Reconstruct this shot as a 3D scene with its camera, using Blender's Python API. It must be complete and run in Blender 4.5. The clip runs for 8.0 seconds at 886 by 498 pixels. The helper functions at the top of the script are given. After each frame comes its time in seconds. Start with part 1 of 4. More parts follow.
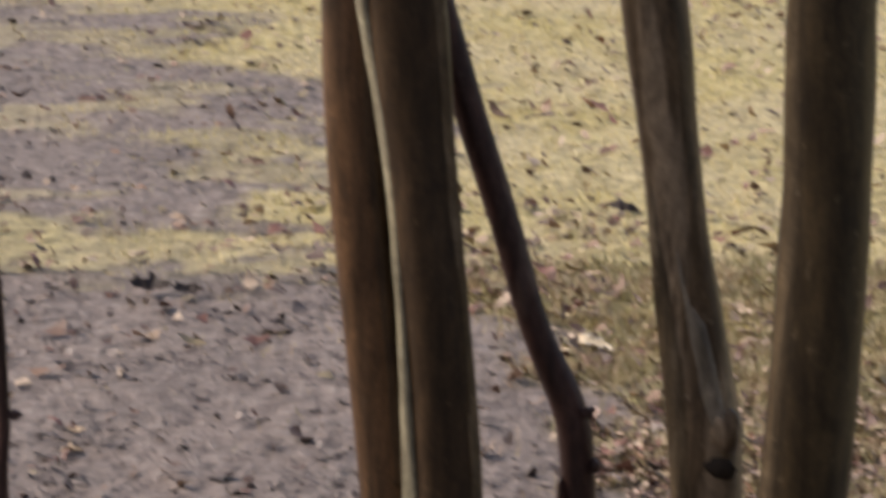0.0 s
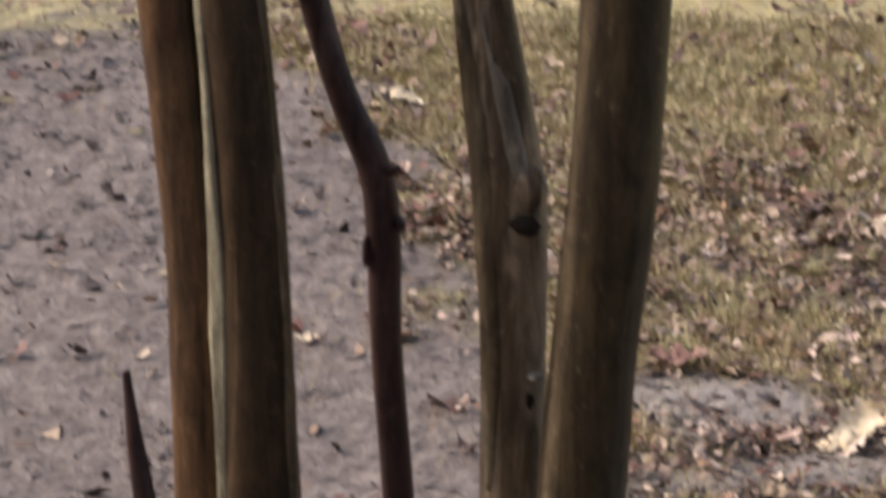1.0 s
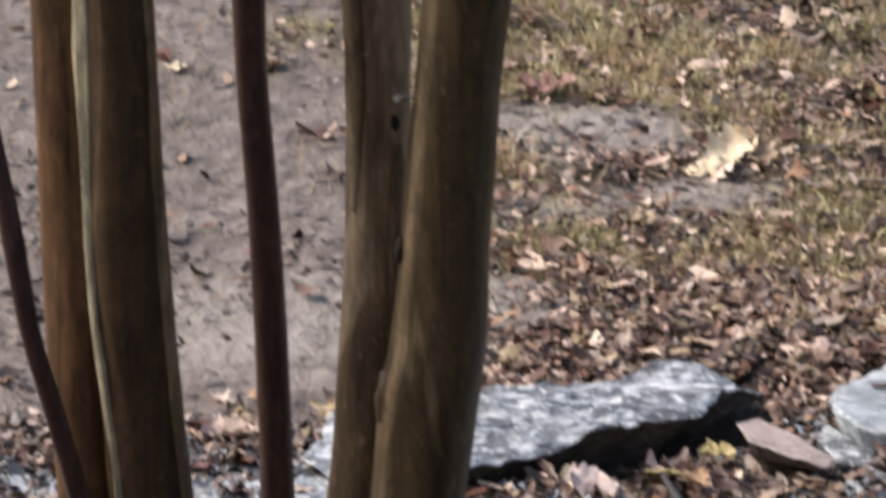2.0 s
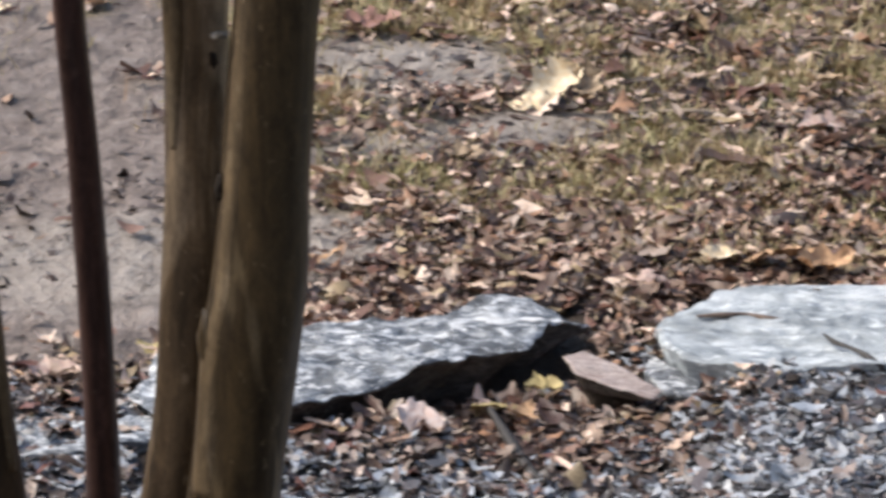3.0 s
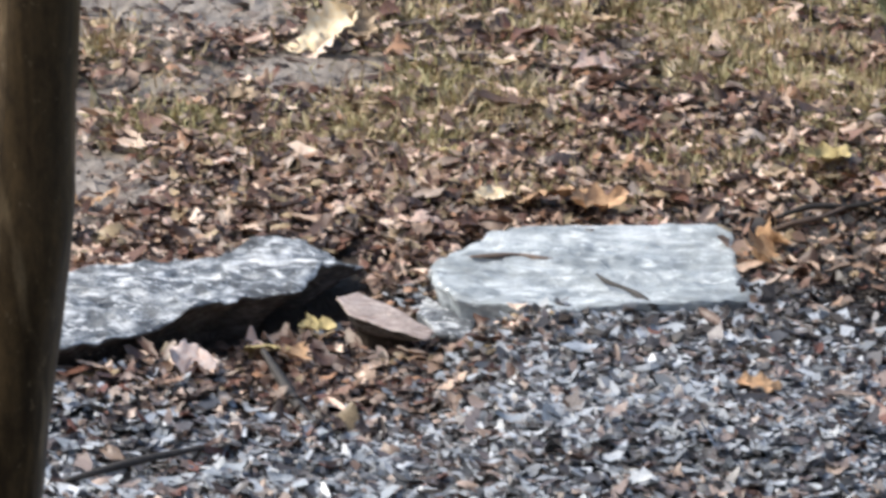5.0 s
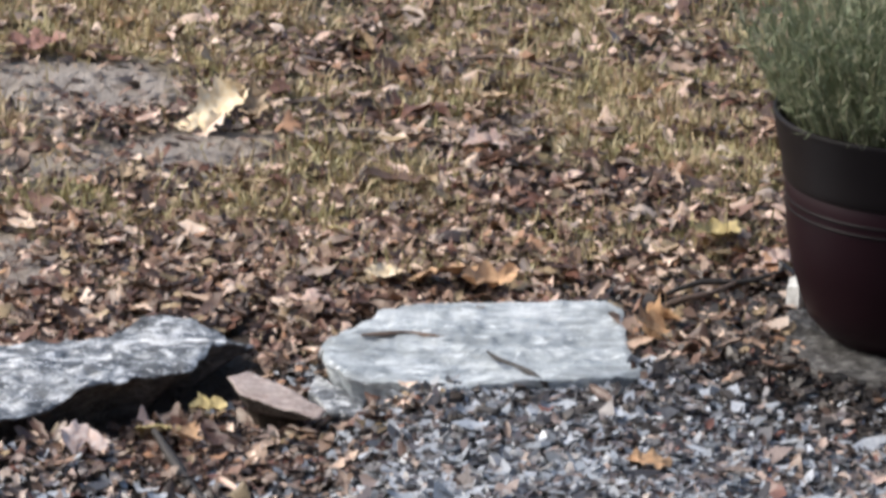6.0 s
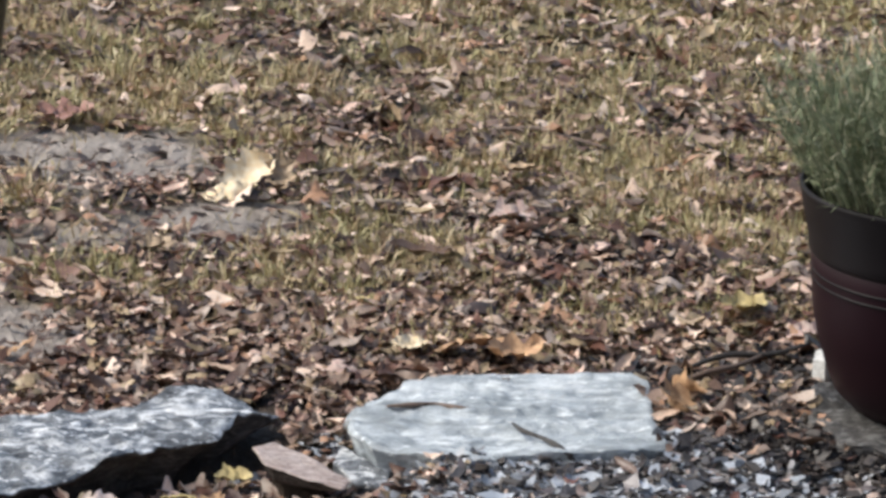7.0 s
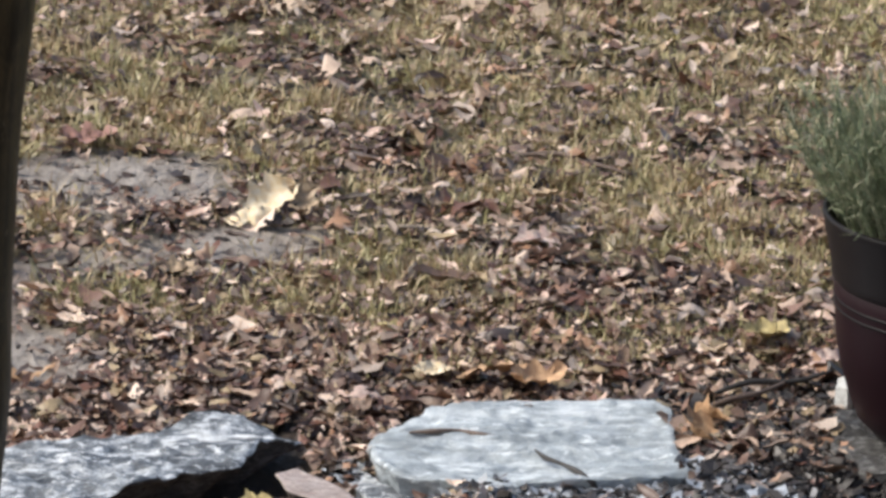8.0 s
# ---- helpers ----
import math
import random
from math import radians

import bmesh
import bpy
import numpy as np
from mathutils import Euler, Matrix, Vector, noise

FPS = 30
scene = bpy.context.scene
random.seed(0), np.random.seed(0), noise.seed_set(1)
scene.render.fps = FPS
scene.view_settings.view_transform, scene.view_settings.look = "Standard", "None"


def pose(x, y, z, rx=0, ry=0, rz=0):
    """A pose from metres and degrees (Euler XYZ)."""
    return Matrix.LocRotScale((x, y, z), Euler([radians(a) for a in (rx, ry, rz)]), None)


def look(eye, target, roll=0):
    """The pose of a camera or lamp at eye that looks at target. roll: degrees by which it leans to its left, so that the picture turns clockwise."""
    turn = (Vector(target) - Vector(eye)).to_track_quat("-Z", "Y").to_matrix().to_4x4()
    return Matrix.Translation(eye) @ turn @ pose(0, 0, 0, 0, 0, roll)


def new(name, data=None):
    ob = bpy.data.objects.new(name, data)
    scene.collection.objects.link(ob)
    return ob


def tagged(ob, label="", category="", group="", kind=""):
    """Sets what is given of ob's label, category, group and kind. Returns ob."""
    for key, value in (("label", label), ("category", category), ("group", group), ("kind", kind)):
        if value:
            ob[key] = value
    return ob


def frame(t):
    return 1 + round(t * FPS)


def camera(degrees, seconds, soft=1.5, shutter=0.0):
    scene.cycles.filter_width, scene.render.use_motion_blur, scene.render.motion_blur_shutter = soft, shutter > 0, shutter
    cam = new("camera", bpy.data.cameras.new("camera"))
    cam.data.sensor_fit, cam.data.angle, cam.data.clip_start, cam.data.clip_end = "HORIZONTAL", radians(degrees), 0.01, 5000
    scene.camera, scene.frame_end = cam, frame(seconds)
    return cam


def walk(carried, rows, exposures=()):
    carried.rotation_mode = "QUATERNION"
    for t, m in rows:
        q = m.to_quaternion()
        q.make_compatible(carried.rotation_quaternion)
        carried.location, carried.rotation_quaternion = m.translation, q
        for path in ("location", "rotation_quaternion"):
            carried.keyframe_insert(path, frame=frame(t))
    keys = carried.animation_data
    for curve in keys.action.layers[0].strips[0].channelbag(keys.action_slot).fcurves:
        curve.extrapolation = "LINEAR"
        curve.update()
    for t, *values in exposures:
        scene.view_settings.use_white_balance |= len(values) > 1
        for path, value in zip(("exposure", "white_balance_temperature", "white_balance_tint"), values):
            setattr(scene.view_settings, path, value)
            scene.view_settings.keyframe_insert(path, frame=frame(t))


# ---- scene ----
cam = camera(11.0, 8.0, soft=3.15, shutter=0.55)
# seconds, sideways, height, yaw, pitch, lean to the right
ROWS = [
    (0, -0.0643, 2.5922, 7.198, -11.763, 0.226),
    (0.3, -0.0564, 2.5979, 6.362, -12.567, 0.160),
    (0.5, -0.0519, 2.6007, 5.899, -13.155, 0.113),
    (1, -0.0465, 2.6027, 4.891, -14.876, 0.154),
    (1.5, -0.0471, 2.5973, 4.043, -16.613, 0.049),
    (1.8, -0.0410, 2.5872, 3.568, -17.615, 0.012),
    (2, -0.0340, 2.5826, 3.275, -18.143, -0.011),
    (2.2, -0.0283, 2.5819, 2.954, -18.591, 0.001),
    (3.3, -0.0054, 2.5798, 0.438, -18.931, 0.069),
    (3.5, 0.0000, 2.5800, -0.000, -18.880, 0.000),
    (4, 0.0137, 2.5704, -0.792, -18.735, -0.147),
    (4.2, 0.0148, 2.5639, -0.928, -18.755, -0.240),
    (5.3, 0.0267, 2.5724, -1.993, -19.702, -0.583),
    (5.5, 0.0317, 2.5779, -2.328, -19.502, -0.595),
    (6, 0.0325, 2.5801, -2.910, -18.658, -0.581),
    (6.5, 0.0401, 2.5858, -2.787, -18.055, -0.649),
    (7, 0.0385, 2.5808, -2.511, -17.779, -0.720),
    (7.5, 0.0401, 2.5843, -2.260, -17.666, -0.759),
    (8, 0.0341, 2.5959, -2.240, -17.560, -0.797),
]
walk(cam, [(t, pose(x, 0, z, 90 + pitch, 0, yaw) @ pose(0, 0, 0, 0, 0, -lean)) for t, x, z, yaw, pitch, lean in ROWS],
     [(0.0, 0.59, 6800, 15), (1.0, 0.68, 6700, 15), (1.5, 0.78, 6600, 14), (2.0, 0.86, 6500, 12), (3.5, 0.88, 6350, 9), (5.5, 0.97, 6250, 7), (6.0, 0.82, 6350, 9), (7.0, 0.79, 6300, 7), (8.0, 0.80, 6300, 7)])

# ---- light: an overcast day, brighter towards the open side of the garden ----
world = bpy.data.worlds.new("sky")
scene.world = world
world.use_nodes = True
wn = world.node_tree.nodes
sky = wn.new("ShaderNodeTexSky")
sky.sky_type, sky.sun_disc = "NISHITA", False
SUN_ELEVATION, SUN_AZIMUTH = radians(46), radians(-82)
sky.sun_elevation, sky.sun_rotation = SUN_ELEVATION, SUN_AZIMUTH
sky.air_density, sky.dust_density, sky.ozone_density = 1.0, 4.0, 1.0
world.node_tree.links.new(sky.outputs[0], wn["Background"].inputs[0])
wn["Background"].inputs[1].default_value = 0.1
sun = new("sun", bpy.data.lights.new("sun", "SUN"))
sun.data.energy, sun.data.angle, sun.data.color = 1.6, radians(25), (1.0, 0.95, 0.88)
ce = math.cos(SUN_ELEVATION)
sun.matrix_world = look((0, 0, 0), (-math.sin(SUN_AZIMUTH) * ce, -math.cos(SUN_AZIMUTH) * ce, -math.sin(SUN_ELEVATION)))

# ---- materials ----
def material(name):
    m = bpy.data.materials.new(name)
    m.use_nodes = True
    return m, m.node_tree, m.node_tree.nodes["Principled BSDF"]


def node(tree, kind, **inputs):
    n = tree.nodes.new(kind)
    for key, value in inputs.items():
        n.inputs[key.replace("_", " ")].default_value = value
    return n


def coords(tree, scale=(1, 1, 1), kind="Object"):
    c, mp = tree.nodes.new("ShaderNodeTexCoord"), tree.nodes.new("ShaderNodeMapping")
    mp.inputs["Scale"].default_value = scale
    tree.links.new(c.outputs[kind], mp.inputs["Vector"])
    return mp.outputs["Vector"]


def noise_tex(tree, vector, scale, detail=4.0, rough=0.6, distort=0.0):
    n = node(tree, "ShaderNodeTexNoise", Scale=scale, Detail=detail, Roughness=rough, Distortion=distort)
    tree.links.new(vector, n.inputs["Vector"])
    return n.outputs["Fac"]


def ramp(tree, fac, stops, hold=False):
    r = tree.nodes.new("ShaderNodeValToRGB")
    r.color_ramp.interpolation = "CONSTANT" if hold else "LINEAR"
    while len(r.color_ramp.elements) < len(stops):
        r.color_ramp.elements.new(0.5)
    for e, (p, c) in zip(r.color_ramp.elements, stops):
        e.position, e.color = p, (*c, 1)
    tree.links.new(fac, r.inputs["Fac"])
    return r.outputs["Color"]


def mix(tree, fac, a, b, mode="MIX"):
    n = tree.nodes.new("ShaderNodeMix")
    n.data_type, n.blend_type = "RGBA", mode
    for value, slot in ((fac, 0), (a, 6), (b, 7)):
        if isinstance(value, (int, float)):
            n.inputs[slot].default_value = value
        elif isinstance(value, tuple):
            n.inputs[slot].default_value = (*value, 1)
        else:
            tree.links.new(value, n.inputs[slot])
    return n.outputs[2]


def bump(tree, bsdf, height, strength=0.5, distance=0.01):
    b = node(tree, "ShaderNodeBump", Strength=strength, Distance=distance)
    tree.links.new(height, b.inputs["Height"])
    tree.links.new(b.outputs["Normal"], bsdf.inputs["Normal"])


def bark(name, dark, mid, pale, where=0.62, gloss=0.45):
    """Smooth bark with streaks that run up the stem and pale patches where it has peeled."""
    m, t, p = material(name)
    streak = noise_tex(t, coords(t, (17, 17, 2.0)), 1.0, 6, 0.6, 1.0)
    ridge = noise_tex(t, coords(t, (60, 60, 4.0)), 1.0, 4, 0.6, 0.6)
    patch = noise_tex(t, coords(t, (14, 14, 1.6)), 1.0, 3, 0.55, 1.2)
    fine = noise_tex(t, coords(t, (1, 1, 0.35)), 260.0, 3, 0.6)
    base = ramp(t, streak, [(0.34, dark), (0.52, mid), (0.66, dark)])
    pale_mask = ramp(t, patch, [(where, (0, 0, 0)), (where + 0.07, (1, 1, 1))])
    c = mix(t, pale_mask, base, pale)
    c = mix(t, 0.35, c, ramp(t, fine, [(0.3, (0.25, 0.25, 0.25)), (0.7, (0.8, 0.8, 0.8))]), "OVERLAY")
    dapple = noise_tex(t, coords(t, (30, 30, 13)), 1.0, 5, 0.65, 0.8)
    c = mix(t, 0.75, c, ramp(t, dapple, [(0.34, (0.26, 0.25, 0.25)), (0.5, (0.5, 0.5, 0.5)), (0.66, (0.76, 0.75, 0.73))]), "OVERLAY")
    spots = noise_tex(t, coords(t, (1, 1, 0.6)), 75.0, 2, 0.5)
    c = mix(t, ramp(t, spots, [(0.66, (0, 0, 0)), (0.72, (0.7, 0.7, 0.7))]), c, pale)
    t.links.new(c, p.inputs["Base Color"])
    p.inputs["Roughness"].default_value = gloss
    p.inputs["Specular IOR Level"].default_value = 0.3
    c = mix(t, 0.3, c, ramp(t, ridge, [(0.3, (0.25, 0.25, 0.25)), (0.7, (0.75, 0.75, 0.75))]), "OVERLAY")
    t.links.new(c, p.inputs["Base Color"])
    bump(t, p, ridge, 0.3, 0.004)
    return m


def pieces(name, colours, rough=0.6, spec=0.35, fine=300.0, hold=True, by_object=False, tint=None, patch=1.2):
    """Colours that differ from piece to piece, with a fine grain."""
    m, t, p = material(name)
    if by_object:
        fac = t.nodes.new("ShaderNodeObjectInfo").outputs["Random"]
    else:
        fac = t.nodes.new("ShaderNodeNewGeometry").outputs["Random Per Island"]
    steps = [(i / len(colours), c) for i, c in enumerate(colours)]
    grain = noise_tex(t, coords(t), fine, 3, 0.65)
    c = mix(t, 0.45, ramp(t, fac, steps, hold), ramp(t, grain, [(0.3, (0.2, 0.2, 0.2)), (0.7, (0.8, 0.8, 0.8))]), "OVERLAY")
    if tint:
        c = mix(t, ramp(t, noise_tex(t, coords(t), patch, 4, 0.6), [(0.4, (0, 0, 0)), (0.62, (1, 1, 1))]), c, mix(t, 1.0, c, tint, "MULTIPLY"))
    t.links.new(c, p.inputs["Base Color"])
    p.inputs["Roughness"].default_value = rough
    p.inputs["Specular IOR Level"].default_value = spec
    bump(t, p, grain, 0.3, 0.002)
    return m


def rock(name, dark, mid, pale, stretch, rough=0.4, turn=0.0, speck=48.0, relief=0.8, spotted=0.9):
    m, t, p = material(name)
    v = coords(t, stretch)
    v.node.inputs["Rotation"].default_value = (0, 0, turn)
    band = noise_tex(t, v, 1.0, 8, 0.72, 0.35)
    big = noise_tex(t, coords(t), 7.0, 3, 0.5)
    fine = noise_tex(t, coords(t), 420.0, 2, 0.5)
    c = ramp(t, band, [(0.3, dark), (0.5, mid), (0.68, pale)])
    fleck = noise_tex(t, coords(t, (1, 2.0, 3)), speck, 5, 0.66, 0.6)
    c = mix(t, ramp(t, fleck, [(0.54, (0, 0, 0)), (0.59, (spotted,) * 3)]), c, pale)
    c = mix(t, ramp(t, fleck, [(0.40, (0.8 * spotted,) * 3), (0.46, (0, 0, 0))]), c, dark)
    # Pale streaks, and part of the pale flecks, are wet glints painted in.
    glint = noise_tex(t, coords(t, (1, 2.6, 3)), 17.0, 4, 0.6, 0.5)
    c = mix(t, ramp(t, glint, [(0.61, (0, 0, 0)), (0.645, (0.85, 0.85, 0.85))]), c, pale)
    c = mix(t, 0.4, c, ramp(t, big, [(0.3, (0.3, 0.3, 0.3)), (0.7, (0.72, 0.72, 0.72))]), "OVERLAY")
    c = mix(t, 0.35, c, ramp(t, fine, [(0.3, (0.25, 0.25, 0.25)), (0.7, (0.8, 0.8, 0.8))]), "OVERLAY")
    t.links.new(c, p.inputs["Base Color"])
    r = ramp(t, mix(t, 0.5, fleck, big), [(0.44, (rough + 0.25,) * 3), (0.58, (rough - 0.2,) * 3)])
    t.links.new(r, p.inputs["Roughness"])
    bump(t, p, mix(t, 0.5, band, fleck), relief, 0.012)
    return m


def plain(name, colour, rough=0.5, spec=0.5, vary=0.3, scale=40.0):
    m, t, p = material(name)
    n = noise_tex(t, coords(t), scale, 4, 0.6)
    lo, hi = 0.5 - vary / 2, 0.5 + vary / 2
    t.links.new(mix(t, 0.6, colour, ramp(t, n, [(0.3, (lo,) * 3), (0.7, (hi,) * 3)]), "OVERLAY"), p.inputs["Base Color"])
    p.inputs["Roughness"].default_value = rough
    p.inputs["Specular IOR Level"].default_value = spec
    bump(t, p, n, 0.15, 0.003)
    return m


def ground_material():
    """Bare pinkish-grey mud, dark humus under the litter and thatch under the grass, by the zone of the garden."""
    m, t, p = material("soil")
    zone = t.nodes.new("ShaderNodeAttribute")
    zone.attribute_name = "zone"
    sep = t.nodes.new("ShaderNodeSeparateColor")
    t.links.new(zone.outputs["Color"], sep.inputs["Color"])
    flat = coords(t, (1, 0.55, 1))
    clod, fine, wide = noise_tex(t, flat, 22.0, 6, 0.7, 0.4), noise_tex(t, flat, 150.0, 4, 0.7), noise_tex(t, flat, 2.2, 3, 0.5)
    mud = ramp(t, clod, [(0.33, (0.06, 0.044, 0.037)), (0.42, (0.17, 0.131, 0.11)), (0.55, (0.275, 0.22, 0.187)), (0.72, (0.39, 0.33, 0.29))])
    mud = mix(t, 0.5, mud, ramp(t, wide, [(0.3, (0.34, 0.33, 0.33)), (0.7, (0.66, 0.65, 0.64))]), "OVERLAY")
    humus = ramp(t, clod, [(0.3, (0.018, 0.012, 0.009)), (0.6, (0.05, 0.035, 0.025)), (0.8, (0.11, 0.08, 0.055))])
    thatch = ramp(t, clod, [(0.3, (0.26, 0.21, 0.115)), (0.5, (0.58, 0.485, 0.26)), (0.75, (0.80, 0.69, 0.40))])
    green = ramp(t, noise_tex(t, coords(t), 1.2, 4, 0.6), [(0.4, (1, 1, 1)), (0.62, (0.93, 0.93, 0.76))])
    c = mix(t, sep.outputs[1], humus, mix(t, 1.0, thatch, green, "MULTIPLY"))
    c = mix(t, sep.outputs[0], c, mud)
    silt = ramp(t, clod, [(0.33, (0.20, 0.165, 0.14)), (0.45, (0.40, 0.345, 0.295)), (0.7, (0.54, 0.485, 0.43))])
    c = mix(t, sep.outputs[2], c, silt)
    c = mix(t, 0.5, c, ramp(t, fine, [(0.3, (0.25, 0.25, 0.25)), (0.7, (0.75, 0.75, 0.75))]), "OVERLAY")
    t.links.new(c, p.inputs["Base Color"])
    p.inputs["Roughness"].default_value = 0.5
    p.inputs["Specular IOR Level"].default_value = 0.4
    bump(t, p, clod, 1.0, 0.035)
    return m


SOIL = ground_material()
LEAF_COLOURS = [
    (0.06, 0.036, 0.026), (0.20, 0.13, 0.09), (0.38, 0.28, 0.205), (0.09, 0.055, 0.04), (0.52, 0.40, 0.30), (0.28, 0.19, 0.13),
    (0.15, 0.085, 0.06), (0.40, 0.335, 0.275), (0.60, 0.45, 0.36), (0.19, 0.09, 0.06), (0.06, 0.038, 0.028), (0.33, 0.22, 0.15),
    (0.38, 0.22, 0.13), (0.27, 0.21, 0.165), (0.70, 0.57, 0.45), (0.12, 0.075, 0.055), (0.36, 0.28, 0.16), (0.24, 0.19, 0.11)]
LEAF_COLOURS = [tuple(v * min(1.04, 0.72 + 0.9 * b) for v in (1.10 * a, 0.05 * a + 0.99 * b, 0.06 * b + 0.98 * c)) for a, b, c in LEAF_COLOURS]
LITTER = pieces("dead_leaf", LEAF_COLOURS, 0.45, 0.45, 220)
DRY_GRASS = pieces("dry_grass", [
    (0.52, 0.41, 0.235), (0.42, 0.34, 0.18), (0.33, 0.275, 0.13), (0.60, 0.48, 0.30), (0.37, 0.31, 0.145), (0.44, 0.31, 0.19), (0.28, 0.25, 0.115), (0.32, 0.21, 0.13)], 0.6, 0.25, 150)
TUFT = pieces("tuft_grass", [(0.60, 0.48, 0.31), (0.45, 0.37, 0.215), (0.66, 0.54, 0.37), (0.39, 0.33, 0.185), (0.53, 0.41, 0.26), (0.48, 0.40, 0.22), (0.38, 0.26, 0.18)], 0.6, 0.25, 150, tint=(0.86, 0.95, 0.84), patch=4.0)
STRAW = pieces("straw_grass", [(0.86, 0.73, 0.42), (0.76, 0.66, 0.33), (0.64, 0.60, 0.28), (0.86, 0.75, 0.46), (0.72, 0.60, 0.30), (0.58, 0.46, 0.24)], 0.6, 0.25, 150, tint=(0.93, 0.93, 0.76))
FAR_LITTER = pieces("lawn_leaf", [(0.10, 0.06, 0.045), (0.20, 0.125, 0.09), (0.30, 0.19, 0.13), (0.13, 0.07, 0.05), (0.40, 0.29, 0.20), (0.24, 0.12, 0.09), (0.16, 0.11, 0.08), (0.52, 0.40, 0.29), (0.34, 0.27, 0.16)], 0.5, 0.35, 220)
DAMP = pieces("damp_leaf", [(0.07, 0.045, 0.036), (0.15, 0.10, 0.08), (0.26, 0.19, 0.15), (0.10, 0.06, 0.05), (0.38, 0.30, 0.25), (0.19, 0.09, 0.07), (0.05, 0.036, 0.03), (0.30, 0.26, 0.235), (0.48, 0.37, 0.31), (0.13, 0.085, 0.065)], 0.4, 0.5, 220)
RUSSET = pieces("russet_leaf", [(0.09, 0.048, 0.034), (0.16, 0.085, 0.06), (0.06, 0.036, 0.028), (0.24, 0.14, 0.10), (0.12, 0.06, 0.045), (0.33, 0.23, 0.17)], 0.45, 0.4, 220)
DARK_CHIPS = pieces("dark_chips", [(0.035, 0.03, 0.028), (0.06, 0.052, 0.048), (0.025, 0.021, 0.02), (0.09, 0.08, 0.075), (0.045, 0.034, 0.028), (0.13, 0.115, 0.10)], 0.45, 0.4, 260)
MUDDY = pieces("muddy_crumb", [(0.05, 0.036, 0.03), (0.11, 0.085, 0.074), (0.08, 0.06, 0.05), (0.20, 0.16, 0.14), (0.06, 0.045, 0.038), (0.15, 0.12, 0.105), (0.09, 0.07, 0.06), (0.26, 0.21, 0.18)], 0.5, 0.4, 200)
CHIPS = pieces("weathered_chips", [
    (0.386, 0.404, 0.433), (0.0936, 0.0876, 0.0903), (0.503, 0.53, 0.571), (0.14, 0.12, 0.122), (0.421, 0.446, 0.476), (0.292, 0.228, 0.201),
    (0.468, 0.494, 0.534), (0.0526, 0.048, 0.0488), (0.281, 0.264, 0.256), (0.363, 0.39, 0.421), (0.0936, 0.096, 0.105), (0.187, 0.198, 0.213)], 0.3, 0.6, 260)
BARK_A = bark("orange_brown_bark", (0.0531, 0.0302, 0.0151), (0.139, 0.0739, 0.0354), (0.0943, 0.0582, 0.0334), 0.64)
BARK_B = bark("dark_brown_bark", (0.0324, 0.0193, 0.00955), (0.0609, 0.0356, 0.0174), (0.0963, 0.0597, 0.0312), 0.64)
BARK_C = bark("maroon_bark", (0.0339, 0.0179, 0.0152), (0.0701, 0.0358, 0.0293), (0.106, 0.0672, 0.0545), 0.64)
BARK_D = bark("grey_brown_bark", (0.0665, 0.0435, 0.0239), (0.152, 0.101, 0.0561), (0.297, 0.217, 0.138), 0.53)
BARK_E = bark("olive_brown_bark", (0.0385, 0.025, 0.0113), (0.075, 0.0491, 0.0225), (0.152, 0.111, 0.0608), 0.60)
LIT_PEELED = bark("lit_peeled_bark", (0.22, 0.19, 0.125), (0.33, 0.29, 0.195), (0.42, 0.38, 0.27), 0.56, 0.55)
# Near-black for painted shade in gaps and hollows, and for bark scars.
SHADE_AND_SCAR = plain("shade_and_scar", (0.03, 0.022, 0.016), 0.8, 0.2, 0.3, 90)
SLAB = rock("mottled_grey_stone", (0.05, 0.055, 0.064), (0.18, 0.196, 0.215), (0.78, 0.80, 0.82), (12, 17, 30), 0.3, 0.5, 34.0)
SLAB_PALE = rock("pale_blue_grey_stone", (0.20, 0.22, 0.23), (0.37, 0.405, 0.425), (0.76, 0.80, 0.815), (6, 20, 36), 0.24, -0.12, 30.0, 0.5, 0.36)
DARK_STONE = rock("dark_grey_stone", (0.026, 0.024, 0.022), (0.055, 0.05, 0.046), (0.17, 0.164, 0.155), (10, 14, 20), 0.5, 0.3)
# Soil stain plus the shade under overhanging edges, painted into the stones' sides.
SHADED_SIDE = rock("shaded_stained_stone", (0.022, 0.016, 0.013), (0.05, 0.038, 0.032), (0.10, 0.082, 0.07), (14, 14, 40), 0.55)
SLAB_PINK = rock("pinkish_stone", (0.30, 0.225, 0.20), (0.46, 0.37, 0.335), (0.58, 0.49, 0.45), (14, 30, 60), 0.5)
WHITE_ROCK = rock("white_quartz", (0.45, 0.45, 0.43), (0.62, 0.62, 0.6), (0.75, 0.75, 0.73), (20, 20, 20), 0.45)
POT = plain("dark_maroon_plastic", (0.015, 0.0055, 0.0085), 0.45, 0.12, 0.25, 6)
POT_RIM = plain("black_plastic", (0.010, 0.008, 0.009), 0.45, 0.15, 0.25, 8)
POTTING = plain("potting_soil", (0.035, 0.028, 0.02), 0.9, 0.2, 0.6, 120)
FOLIAGE = pieces("grey_green_needles", [(0.19, 0.225, 0.125), (0.25, 0.28, 0.17), (0.13, 0.165, 0.085), (0.34, 0.35, 0.24), (0.21, 0.245, 0.145), (0.38, 0.36, 0.24)], 0.5, 0.3, 200)
TWIG = plain("grey_twig", (0.055, 0.05, 0.047), 0.6, 0.3, 0.5, 200)
TWIG_BROWN = plain("brown_twig", (0.16, 0.115, 0.09), 0.6, 0.3, 0.5, 200)
TWIG_PALE = plain("pale_twig", (0.36, 0.29, 0.23), 0.6, 0.3, 0.4, 200)
